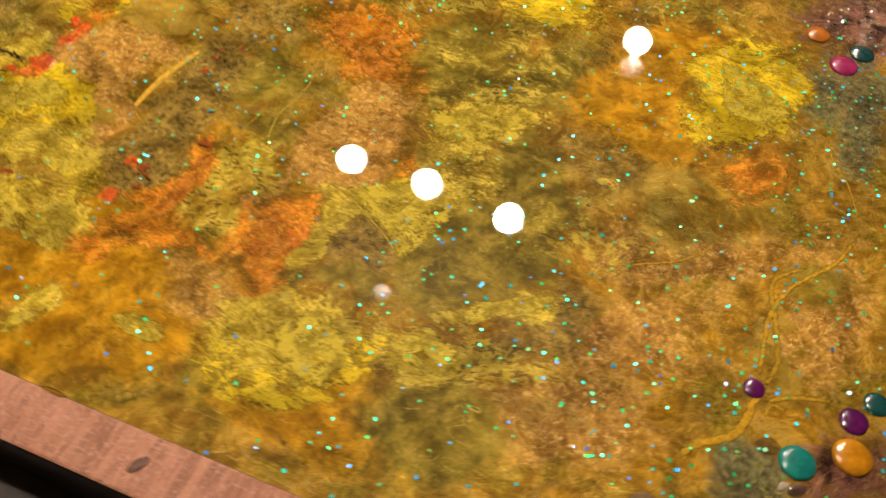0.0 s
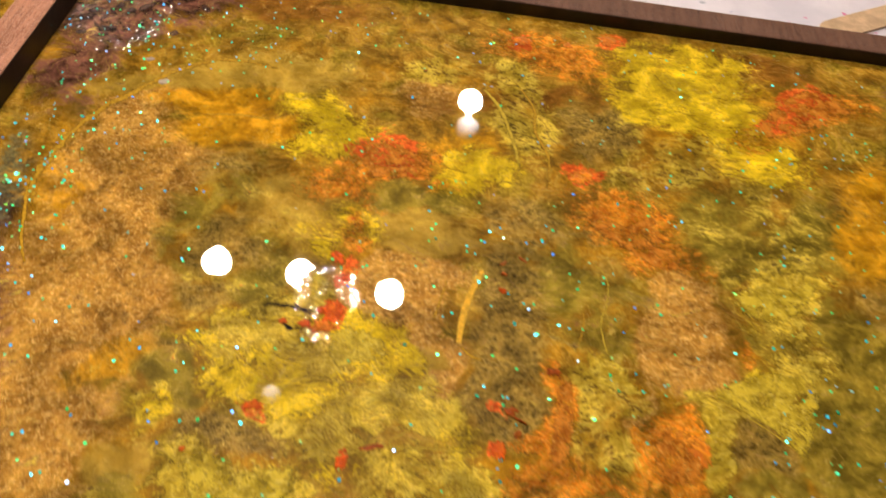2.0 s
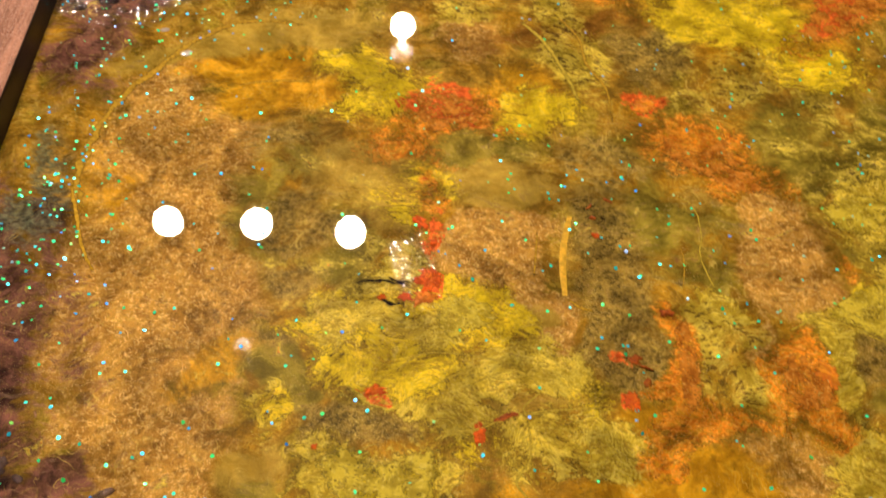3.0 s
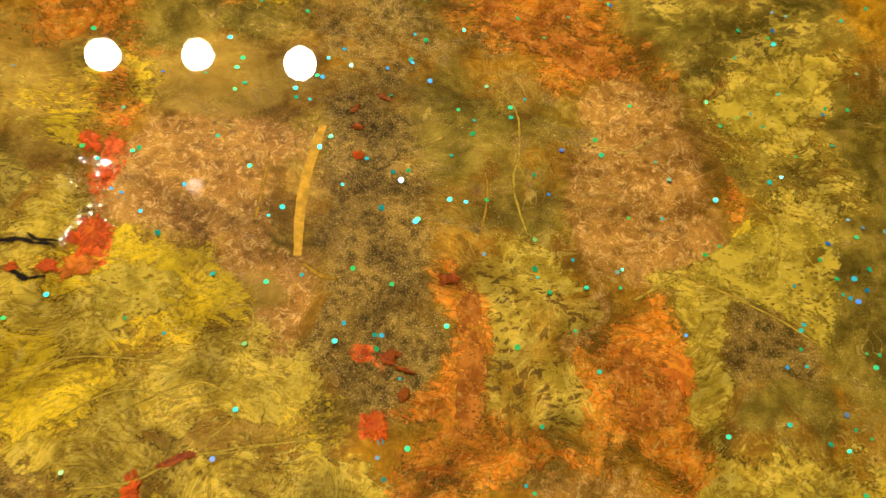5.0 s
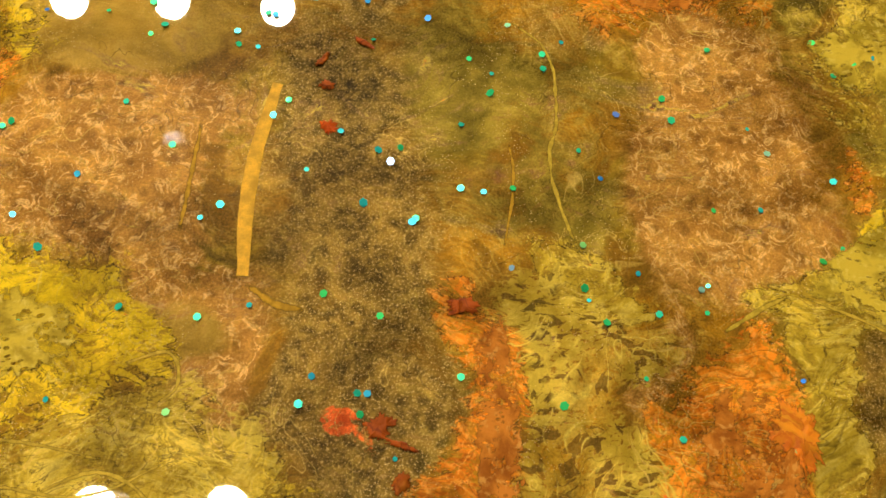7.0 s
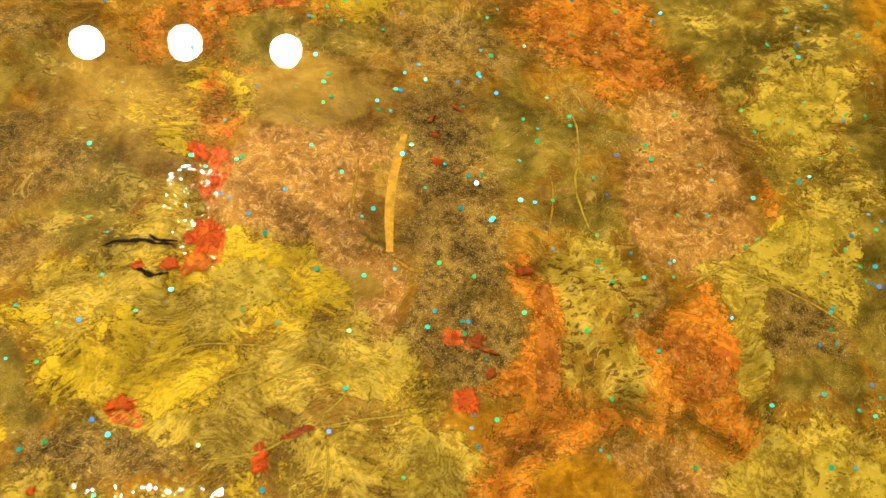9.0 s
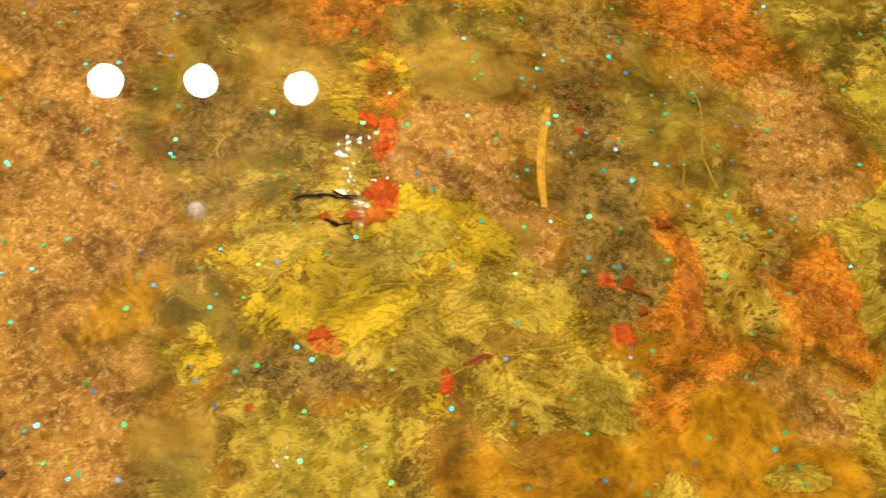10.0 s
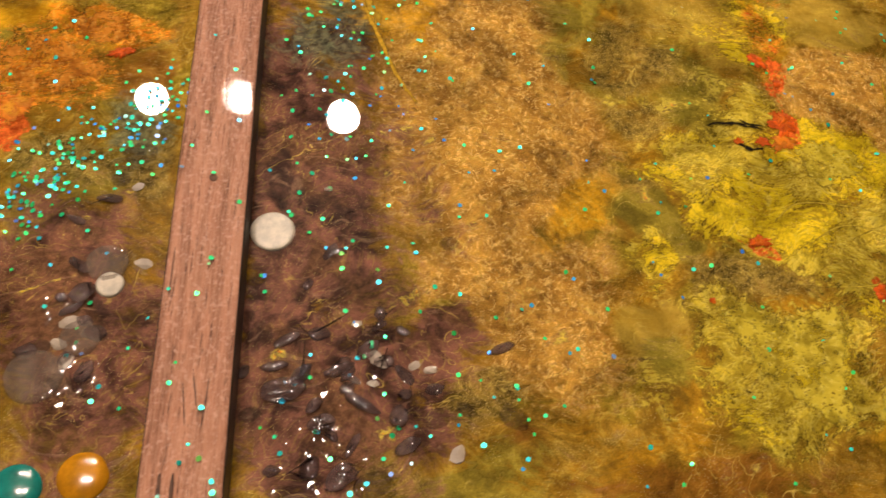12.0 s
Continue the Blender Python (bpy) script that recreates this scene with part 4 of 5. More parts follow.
slab("bounce_wall_west", -2.7, -2.6, -2.6, 3.6, -0.8, CEILING, WALL, "unseen warm brown side wall, added for bounce", "wall")
slab("bounce_wall_east", 3.0, 3.1, -2.6, 3.6, -0.8, CEILING, WALL, "unseen warm brown side wall, added for bounce", "wall")
slab("floor", -2.7, 3.1, -2.7, 3.7, -0.9, -0.8, WALL, "unseen plain floor under the work table, added for bounce", "floor")
table = slab("table_top", -0.80, 1.30, -0.75, 0.98, -0.055, -0.024, TABLE, "dark brown wooden table top under the panels", "table top", 0.003)
for leg_x in (-0.74, 1.24):
    for leg_y in (-0.69, 0.92):
        part("table_leg", box(bmesh.new(), leg_x - 0.03, leg_x + 0.03, leg_y - 0.03, leg_y + 0.03, -0.8, -0.055, 0.004), TABLE, table)
slab("table_cover", -0.75, 1.25, -0.170, 0.95, -0.024, -0.02, PAPER, "white table cover flecked with blue and pink paint", "table cover")


# ---- lamps ----
def bulb(x, y, z, radius, axis):
    """A round bare bulb; axis points from the glass to its socket."""
    base = new("globe_bulb")
    base.matrix_basis = Matrix.Translation((x, y, z)) @ Vector(axis).to_track_quat("Z", "Y").to_matrix().to_4x4()
    bm = bmesh.new()
    bmesh.ops.create_uvsphere(bm, u_segments=40, v_segments=24, radius=radius)
    part("globe", bm, BULB, base, "white-hot frosted glass globe", True)
    bm = bmesh.new()
    bmesh.ops.create_cone(bm, segments=24, radius1=radius * 0.30, radius2=radius * 0.26, depth=radius * 1.2, cap_ends=True)
    bmesh.ops.translate(bm, verts=bm.verts, vec=(0, 0, radius * 1.45))
    part("neck", bm, NECK, base, "glowing frosted glass neck", True)
    bm = bmesh.new()
    rings = ((0.42, 2.02), (0.60, 2.10), (0.95, 2.45), (1.05, 2.75), (1.05, 3.1), (0.0, 3.1))
    rows = [[bm.verts.new((radius * r * math.cos(a), radius * r * math.sin(a), radius * h)) for a in np.linspace(0, 2 * math.pi, 32, endpoint=False)] for r, h in rings[:-1]]
    for a, c in zip(rows, rows[1:]):
        for k in range(32):
            bm.faces.new((a[k], a[(k + 1) % 32], c[(k + 1) % 32], c[k]))
    bm.faces.new(rows[-1])
    bm.faces.new(rows[0][::-1])
    part("socket", bm, WHITE, base, "white porcelain lamp socket", True)
    # a thin rod carries the socket from the ceiling
    foot = base.matrix_basis.inverted() @ Vector((x + axis[0] * 0.05, y + axis[1] * 0.05, CEILING))
    start = Vector((0, 0, radius * 3.1))
    way = foot - start
    bm = bmesh.new()
    bmesh.ops.create_cone(bm, segments=12, radius1=0.003, radius2=0.003, depth=way.length, cap_ends=True)
    bmesh.ops.transform(bm, verts=bm.verts, matrix=Matrix.Translation(start + way / 2) @ way.to_track_quat("Z", "Y").to_matrix().to_4x4())
    part("rod", bm, SIDE_SHADE_AND_ROD, base, "thin dark metal rod", True)
    return tagged(base, "lit round bare bulb in a white porcelain socket", "light bulb", "bulbs over the table")


for bx, by, bz, axis in ((-0.578, 1.644, 2.06, (-0.75, 1.85, 2.4)), (-0.277, 1.643, 2.06, (-0.45, 1.85, 2.4)),
                         (0.047, 1.611, 2.06, (-0.15, 1.8, 2.4)), (0.225, 2.70, 2.045, (0, 0, 1)),
                         (-0.396, 0.159, 2.06, (0, 0, 1)), (-0.079, 0.136, 2.06, (0, 0, 1))):
    bulb(bx, by, bz, 0.052, axis)

lamp = new("indicator_lamp")
lamp.location = (-0.314, 1.305, 2.33)
bm = bmesh.new()
bmesh.ops.create_cone(bm, segments=24, radius1=0.03, radius2=0.038, depth=0.012, cap_ends=True)
bmesh.ops.translate(bm, verts=bm.verts, vec=(0, 0, -0.007))
part("housing", bm, WHITE, lamp, smooth=True)
bm = bmesh.new()
bmesh.ops.create_cone(bm, segments=12, radius1=0.004, radius2=0.004, depth=CEILING - 2.33, cap_ends=True)
bmesh.ops.translate(bm, verts=bm.verts, vec=(0, 0, (CEILING - 2.33) / 2))
part("stem", bm, WHITE, lamp, smooth=True)
bm = bmesh.new()
bmesh.ops.create_uvsphere(bm, u_segments=16, v_segments=10, radius=0.022)
bmesh.ops.translate(bm, verts=bm.verts, vec=(0, 0, -0.02))
part("lens", bm, DIM, lamp, "small dim milky lens", True)
tagged(lamp, "small dim round lamp on a thin ceiling stem", "ceiling lamp")


# ---- the panel ----
def art_sheet(name, x0, x1, label):
    """One poured panel cut from the common paint fields."""
    cols = np.where((gx >= x0 - STEP) & (gx <= x1 + STEP))[0]
    nx, ny = len(cols), len(gy)
    X, Y = GX[:, cols], GY[:, cols]
    Z = 0.0 * X
    co = np.stack([np.clip(X, x0, x1), Y, Z], -1).reshape(-1, 3)
    idx = np.arange(nx * ny).reshape(ny, nx)
    quads = np.stack([idx[:-1, :-1], idx[:-1, 1:], idx[1:, 1:], idx[1:, :-1]], -1).reshape(-1, 4)
    me = bpy.data.meshes.new(name)
    me.from_pydata(co.tolist(), [], quads.tolist())
    for f in FIELDS:
        a = me.attributes.new(f, "FLOAT", "POINT")
        a.data.foreach_set("value", fields[f][:, cols].ravel().astype(np.float32))
    me.materials.append(ART)
    for poly in me.polygons:
        poly.use_smooth = True
    ob = new(name, me)
    return tagged(ob, label, "resin panel")


panel = art_sheet("resin_panel", LEFT - 0.002, RIGHT + 0.002, "glossy resin panel with yellow, orange and bronze poured paint")
side_panel = art_sheet("resin_panel", PX0, LEFT - 0.022, "glossy resin panel with orange and purple-brown poured paint")


def bar(name, x0, x1, y0, y1, label, mat=WOOD, top=TOP):
    bm = box(bmesh.new(), x0, x1, y0, y1, -0.02, top, 0.0022, 4)
    bm.normal_update()
    for f in bm.faces:                 # side faces get the near-black material: their shade painted in
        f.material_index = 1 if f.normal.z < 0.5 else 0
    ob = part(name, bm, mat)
    ob.data.materials.append(SIDE_SHADE_AND_ROD)
    return tagged(ob, label, "wooden bar", "bars framing the panels")


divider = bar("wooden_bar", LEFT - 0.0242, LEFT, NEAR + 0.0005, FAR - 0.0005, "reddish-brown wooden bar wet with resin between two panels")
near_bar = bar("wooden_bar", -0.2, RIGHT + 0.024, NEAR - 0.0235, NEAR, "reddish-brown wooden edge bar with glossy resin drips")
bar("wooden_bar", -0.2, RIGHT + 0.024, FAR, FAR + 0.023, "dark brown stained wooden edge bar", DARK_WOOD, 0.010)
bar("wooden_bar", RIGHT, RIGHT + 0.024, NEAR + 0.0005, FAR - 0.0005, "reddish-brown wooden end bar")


def mark(name, x, y, length, width, turn, mat, owner, height=0.0004):
    """A small knot, groove or drop on a bar's top."""
    bm = bmesh.new()
    bmesh.ops.create_uvsphere(bm, u_segments=18, v_segments=8, radius=1.0)
    for v in bm.verts:
        k = 1 + 0.25 * noise.noise(v.co * 1.7 + Vector((x * 300, y * 300, 0)))
        v.co = Vector((v.co.x * length * k, v.co.y * width * k, max(v.co.z, 0) * height))
    ob = part(name, bm, mat, owner, smooth=True)
    ob.matrix_basis = pose(x, y, TOP + 0.00005, 0, 0, turn)
    return ob


# ---- things set into the resin ----
def at(xy, z=0.0, turn=0.0):
    return pose(xy[0], xy[1], z, 0, 0, turn)


def gem(xy, radius, mat, label):
    """A flat-bottomed glass marble, domed and slightly uneven."""
    bm = bmesh.new()
    bmesh.ops.create_uvsphere(bm, u_segments=28, v_segments=16, radius=1.0)
    for v in bm.verts:
        k = 1 + 0.05 * noise.noise(v.co * 1.3 + Vector((xy[0] * 90, xy[1] * 90, 0)))
        v.co = Vector((v.co.x * radius * k, v.co.y * radius * k, max(v.co.z, -0.1) * radius * 0.30))
    ob = part("glass_gem", bm, mat, smooth=True)
    ob.matrix_basis = at(xy, 0.0002)
    return tagged(ob, label, "glass gem", "glass gems in the resin")


def disc(xy, radius, mat, label):
    """A thin shell disc with a rounded rim and faint rings."""
    bm = bmesh.new()
    rings = ((0.0, 0.0007), (0.3, 0.0008), (0.55, 0.00065), (0.75, 0.0008), (0.9, 0.0008), (0.97, 0.0006), (1.0, 0.0))
    rows = [[bm.verts.new((radius * r * math.cos(a) * (1 + 0.02 * math.sin(3 * a)), radius * r * math.sin(a), z)) for a in np.linspace(0, 2 * math.pi, 36, endpoint=False)] for r, z in rings[1:]]
    mid = bm.verts.new((0, 0, rings[0][1]))
    for k in range(36):
        bm.faces.new((mid, rows[0][k], rows[0][(k + 1) % 36]))
        for a, c in zip(rows, rows[1:]):
            bm.faces.new((a[k], c[k], c[(k + 1) % 36], a[(k + 1) % 36]))
    ob = part("shell_disc", bm, mat, smooth=True)
    ob.matrix_basis = at(xy, 0.0003)
    return tagged(ob, label, "shell disc", "shell discs in the resin")


def shard(name, xy, length, width, height, turn, mat, label, category, group):
    """A broken piece with facets: the hull of a few random points."""
    r = random.Random(int(xy[0] * 1e5) + int(xy[1] * 1e4))
    bm = bmesh.new()
    for k in range(11):
        a = 2 * math.pi * k / 11 + r.uniform(-0.25, 0.25)
        q = r.uniform(0.75, 1.0)
        bm.verts.new((length * q * math.cos(a), width * q * math.sin(a), r.choice((0.0, 0.35, 0.8)) * height))
    for k in range(3):
        bm.verts.new((length * r.uniform(-0.5, 0.5), width * r.uniform(-0.4, 0.4), height))
    bmesh.ops.convex_hull(bm, input=bm.verts)
    loose = [v for v in bm.verts if not v.link_faces]
    bmesh.ops.delete(bm, geom=loose, context="VERTS")
    if name == "glass_chunk":
        bmesh.ops.bevel(bm, geom=list(bm.edges), offset=width * 0.12, segments=2, profile=0.5, affect="EDGES")
    ob = part(name, bm, mat, smooth=name == "glass_chunk")
    ob.matrix_basis = at(xy, 0.0001, turn)
    return tagged(ob, label, category, group)


def crystal(xy, length, width, turn):
    return shard("glass_chunk", xy, length, width, width * 0.55, turn, CRYSTAL, "smoky clear broken glass chunk set in resin", "glass chunk", "glass chunks in the resin")


def chip(xy, size, turn):
    return shard("shell_chip", xy, size, size * 0.62, 0.0006, turn, CHIP, "flat off-white broken shell chip", "shell chip", "shell chips in the resin")


def pebble(xy, length, width, turn):
    bm = bmesh.new()
    bmesh.ops.create_icosphere(bm, subdivisions=3, radius=1.0)
    for v in bm.verts:
        k = 1 + 0.22 * noise.noise(v.co * 1.1 + Vector((xy[0] * 70, xy[1] * 70, 3)))
        v.co = Vector((v.co.x * length * k, v.co.y * width * k, max(v.co.z, -0.15) * width * 0.13 * k))
    ob = part("dark_pebble", bm, STONE, smooth=True)
    ob.matrix_basis = at(xy, 0.0, turn)
    return tagged(ob, "dark glossy rounded pebble under resin", "pebble", "pebbles in the resin")


def spline(points, steps=7):
    """A smooth line through points."""
    ps = [Vector((*q, 0)) for q in points]
    ps = [2 * ps[0] - ps[1]] + ps + [2 * ps[-1] - ps[-2]]
    out = []
    for a, b2, c, d in zip(ps, ps[1:], ps[2:], ps[3:]):
        for k in range(steps):
            t = k / steps
            out.append(0.5 * (2 * b2 + (c - a) * t + (2 * a - 5 * b2 + 4 * c - d) * t * t + (3 * b2 - a - 3 * c + d) * t ** 3))
    return out + [ps[-2]]


def strand(name, points, width, mat, owner, taper=0.35, ragged=0.25):
    """A flat half-round strip of dried paint or straw along a line."""
    line = spline(points)
    bm = bmesh.new()
    rim = bm.verts.layers.float.new("rim")
    rows = []
    for k, q in enumerate(line):
        d = (line[min(k + 1, len(line) - 1)] - line[max(k - 1, 0)]).normalized()
        side = Vector((-d.y, d.x, 0))
        u = k / (len(line) - 1)
        w = width * (taper + (1 - taper) * math.sin(math.pi * min(max(u, 0.04), 0.96)) ** 0.5)
        w *= 1 + ragged * noise.noise(q * 420)
        q = q + side * ragged * width * 1.2 * noise.noise(q * 170 + Vector((5, 0, 0)))
        rows.append([bm.verts.new(q + side * w * s + Vector((0, 0, 0.0002 + w * 0.10 * h))) for s, h in ((-1, 0), (-0.6, 0.8), (0, 1), (0.6, 0.8), (1, 0))])
        for v, r in zip(rows[-1], (1.0, 0.5, 0.0, 0.5, 1.0)):
            v[rim] = max(r, 1 - 6 * u, 6 * u - 5)
    for a, c in zip(rows, rows[1:]):
        for k in range(4):
            bm.faces.new((a[k], c[k], c[k + 1], a[k + 1]))
    return part(name, bm, mat, owner, smooth=True)


def clump(name, xy, length, width, turn, mat, owner, seed=0, height=0.0011):
    """A crumpled skin of dried paint with a ragged outline and folds."""
    bm = bmesh.new()
    rim = bm.verts.layers.float.new("rim")
    off = Vector((xy[0] * 60 + seed, xy[1] * 60, seed))
    n_a, rings = 84, (0.15, 0.35, 0.55, 0.75, 0.9, 1.0, 1.15)
    rows = []
    for r in rings:
        row = []
        for k in range(n_a):
            a = 2 * math.pi * k / n_a
            e = Vector((math.cos(a), math.sin(a), 0))
            edge = 1 + 0.45 * noise.noise(e * 1.4 + off) + 0.38 * noise.noise(e * 4.5 + off) + 0.22 * noise.noise(e * 11 + off)
            q = Vector((e.x * length * r * edge, e.y * width * r * edge, 0))
            fold = 0.55 + 0.45 * abs(noise.noise(Vector((q.x * 330, q.y * 330, seed)) + off)) * 2
            q.z = 0.0001 + height * fold * max(0.0, 1 - r ** 4)
            row.append(bm.verts.new(q))
            row[-1][rim] = r
        rows.append(row)
    mid = bm.verts.new((0, 0, height * 0.7))
    for k in range(n_a):
        j = (k + 1) % n_a
        bm.faces.new((mid, rows[0][k], rows[0][j]))
        for a, c in zip(rows, rows[1:]):
            bm.faces.new((a[k], c[k], c[j], a[j]))
    ob = part(name, bm, mat, owner, smooth=True)
    ob.matrix_basis = at(xy, 0.0, turn)
    return ob


# gems
gem((0.6172, -0.0512), 0.0078, AMBER, "round orange-amber glass gem set in resin")
gem((0.5980, -0.0617), 0.0072, TEAL, "round turquoise glass gem set in resin")
gem((0.6159, -0.0358), 0.0058, VIOLET, "round violet glass gem set in resin")
gem((0.6237, -0.0246), 0.0054, DEEP_TEAL, "round dark teal glass gem set in resin")
gem((0.5772, -0.0365), 0.0045, VIOLET, "small dark violet bead on an ochre paint vein")
gem((0.5701, 0.1952), 0.0066, ORANGE_GEM, "round orange glass gem near the panel edge")
gem((0.5863, 0.1743), 0.0074, MAGENTA, "round magenta glass gem near the panel edge")
gem((0.5944, 0.1881), 0.0066, DEEP_TEAL, "round dark teal glass gem near the panel edge")
gem((0.5525, 0.2280), 0.0060, TEAL, "small turquoise glass gem near the panel edge")
gem((0.5601, -0.0991), 0.0022, ORANGE_GEM, "tiny red-orange glass bead set in resin")
gem((-0.0594, -0.1363), 0.0075, AMBER, "round amber glass gem beside the wooden bar")
gem((-0.0777, -0.1396), 0.0074, TEAL, "round teal glass gem in the side panel")
# discs
disc((-0.0086, -0.0503), 0.0078, PEARL, "pearly cream shell disc beside the wooden bar")
disc((-0.0626, -0.0646), 0.0070, MILKY, "greyish translucent shell disc in the side panel")
disc((-0.0606, -0.0725), 0.0046, PEARL, "small bright pearly shell disc in the side panel")
disc((-0.0789, -0.1050), 0.0090, MILKY, "large greyish translucent shell disc")
disc((-0.0671, -0.0919), 0.0064, MILKY, "lumpy greyish shell disc")
disc((0.5489, -0.1022), 0.0070, MILKY, "greyish translucent shell disc by the panel corner")
# shell chips
for xy, size, turn in (((-0.0565, -0.0335), 0.0028, 20), ((-0.0507, -0.0643), 0.0036, -10), ((-0.0709, -0.0864), 0.0042, 15), ((-0.0733, -0.0939), 0.0034, -30),
                       ((-0.0700, -0.0997), 0.0036, 70), ((0.0280, -0.0982), 0.0044, -40), ((0.0212, -0.0854), 0.0022, 10), ((0.0402, -0.1003), 0.0026, 30),
                       ((0.0456, -0.1017), 0.0026, 10), ((0.0533, -0.1302), 0.0042, 60), ((0.0102, -0.0317), 0.0016, 0), ((0.0265, -0.1067), 0.0022, 0),
                       ((0.0491, 0.1778), 0.0030, 20), ((0.0641, 0.1586), 0.0040, 30), ((0.5945, -0.0728), 0.0026, 50)):
    chip(xy, size, turn)
# glass chunks
for xy, length, width, turn in (((-0.0024, -0.1092), 0.0095, 0.0046, 8), ((-0.0018, -0.0915), 0.0062, 0.0022, 32), ((0.0089, -0.0893), 0.0046, 0.0030, 5),
                                ((0.0158, -0.1019), 0.0070, 0.0024, 22), ((0.0229, -0.1136), 0.0080, 0.0026, -32), ((0.0104, -0.1204), 0.0060, 0.0038, 20),
                                ((0.0070, -0.1343), 0.0052, 0.0040, 60), ((0.0167, -0.1372), 0.0070, 0.0046, 30), ((0.0375, -0.1274), 0.0060, 0.0028, 25),
                                ((0.0345, -0.1178), 0.0052, 0.0040, 75), ((0.0369, -0.1035), 0.0056, 0.0024, -45), ((-0.0046, -0.1351), 0.0034, 0.0024, 0),
                                ((0.0289, -0.0815), 0.0036, 0.0026, 80), ((0.0151, -0.0576), 0.0032, 0.0018, 0), ((0.0043, -0.0710), 0.0030, 0.0020, 60),
                                ((-0.0686, -0.0758), 0.0058, 0.0040, 40), ((-0.0629, -0.0899), 0.0050, 0.0036, 0), ((-0.0640, -0.1034), 0.0052, 0.0030, 60),
                                ((-0.0153, -0.1031), 0.0040, 0.0020, 50), ((0.0469, -0.1086), 0.0040, 0.0026, 10), ((0.0247, -0.0948), 0.0054, 0.0034, 45),
                                ((0.0134, 0.2010), 0.0070, 0.0040, 20), ((-0.0015, 0.1946), 0.0040, 0.0026, 0), ((0.0291, 0.2290), 0.0070, 0.0036, 50),
                                ((0.0095, 0.2401), 0.0080, 0.0044, 10), ((0.0585, 0.2570), 0.0060, 0.0036, 30), ((0.0408, 0.2422), 0.0050, 0.0030, 80),
                                ((0.0001, 0.2188), 0.0060, 0.0034, 40), ((0.6089, 0.2173), 0.0080, 0.0040, 30), ((0.5863, -0.0936), 0.0062, 0.0034, 20),
                                ((0.5997, -0.0725), 0.0050, 0.0028, 40), ((0.5693, 0.2363), 0.0080, 0.0042, 20), ((0.5602, 0.2525), 0.0080, 0.0040, 60),
                                ((0.5842, 0.2721), 0.0080, 0.0040, 0)):
    crystal(xy, length, width, turn)
strewn = random.Random(11)
for cx, cy, sx, sy, count in ((0.018, -0.108, 0.019, 0.019, 18), (-0.074, -0.085, 0.011, 0.020, 9), (0.022, 0.232, 0.020, 0.022, 14)):
    for k in range(count):
        x, y = strewn.gauss(cx, sx), strewn.gauss(cy, sy)
        if NEAR + 0.006 < y < FAR - 0.006 and not LEFT - 0.032 < x < LEFT + 0.008:
            crystal((x, y), strewn.uniform(0.0026, 0.0058), strewn.uniform(0.0014, 0.0030), strewn.uniform(-50, 70))
# pebbles
for xy, length, width, turn in (((0.0264, -0.1394), 0.0058, 0.0042, 20), ((0.0570, -0.1155), 0.0040, 0.0022, -30), ((0.0726, -0.1178), 0.0054, 0.0038, -40),
                                ((0.0469, -0.1185), 0.0044, 0.0034, 10), ((-0.0122, -0.1172), 0.0036, 0.0024, 20),
                                ((-0.0573, -0.0188), 0.0062, 0.0046, 0), ((-0.0627, -0.0304), 0.0034, 0.0030, 0), ((-0.0787, -0.0944), 0.0034, 0.0022, 0),
                                ((0.0542, -0.0532), 0.0036, 0.0028, 0), ((0.5869, -0.0590), 0.0050, 0.0036, 0)):
    pebble(xy, length, width, turn)

# straw, paint veins and threads of the main panel
strand("straw", [(0.2601, 0.0005), (0.2607, 0.0142), (0.2625, 0.0289), (0.2676, 0.0478)], 0.0017, STRAW, panel, 0.55, 0.10)
strand("paint_thread", [(0.2604, -0.0011), (0.2668, -0.0059), (0.2734, -0.0077)], 0.00111, OCHRE, panel)
strand("paint_thread", [(0.2465, 0.0113), (0.2484, 0.0228), (0.2507, 0.0393)], 0.00075, OCHRE, panel)
strand("paint_thread", [(0.0334, 0.0421), (0.0255, 0.0656), (0.0299, 0.1054), (0.0536, 0.1518), (0.0888, 0.1857), (0.1308, 0.1863)], 0.00255, OCHRE, panel, 0.3, 0.9)
strand("paint_thread", [(0.0221, 0.0644), (0.0287, 0.0458), (0.0359, 0.0252), (0.0457, 0.0071)], 0.00130, VEIN, panel, 0.3, 0.4)
strand("paint_thread", [(0.3805, -0.0087), (0.3947, -0.0159), (0.4105, -0.0255), (0.4250, -0.0373)], 0.00055, PALE, panel, 0.4, 0.3)
strand("paint_thread", [(0.3796, -0.0090), (0.3709, -0.0126), (0.3621, -0.0173)], 0.00075, PALE, panel, 0.2, 0.3)
strand("paint_thread", [(0.3217, 0.0653), (0.3315, 0.0559), (0.3327, 0.0399), (0.3294, 0.0266), (0.3309, 0.0119), (0.3339, 0.0013)], 0.0006, PALE, panel, 0.3, 1.0)
strand("paint_thread", [(0.3204, 0.0305), (0.3202, 0.0194), (0.3165, 0.0035)], 0.00055, OCHRE, panel, 0.3, 0.5)
strand("paint_vein", [(0.5552, -0.0785), (0.5616, -0.0684), (0.5739, -0.0594), (0.5778, -0.0448), (0.5796, -0.0360)], 0.00237, VEIN, panel, 0.35, 0.25)
strand("paint_vein", [(0.5781, -0.0339), (0.5774, -0.0173), (0.5771, 0.0004), (0.5833, 0.0187), (0.5997, 0.0404), (0.6082, 0.0630)], 0.00139, VEIN, panel, 0.4, 0.25)
strand("paint_vein", [(0.5806, -0.0356), (0.5837, -0.0204), (0.5798, -0.0015), (0.5755, 0.0186), (0.5906, 0.0349)], 0.00167, OCHRE, panel, 0.3, 0.25)
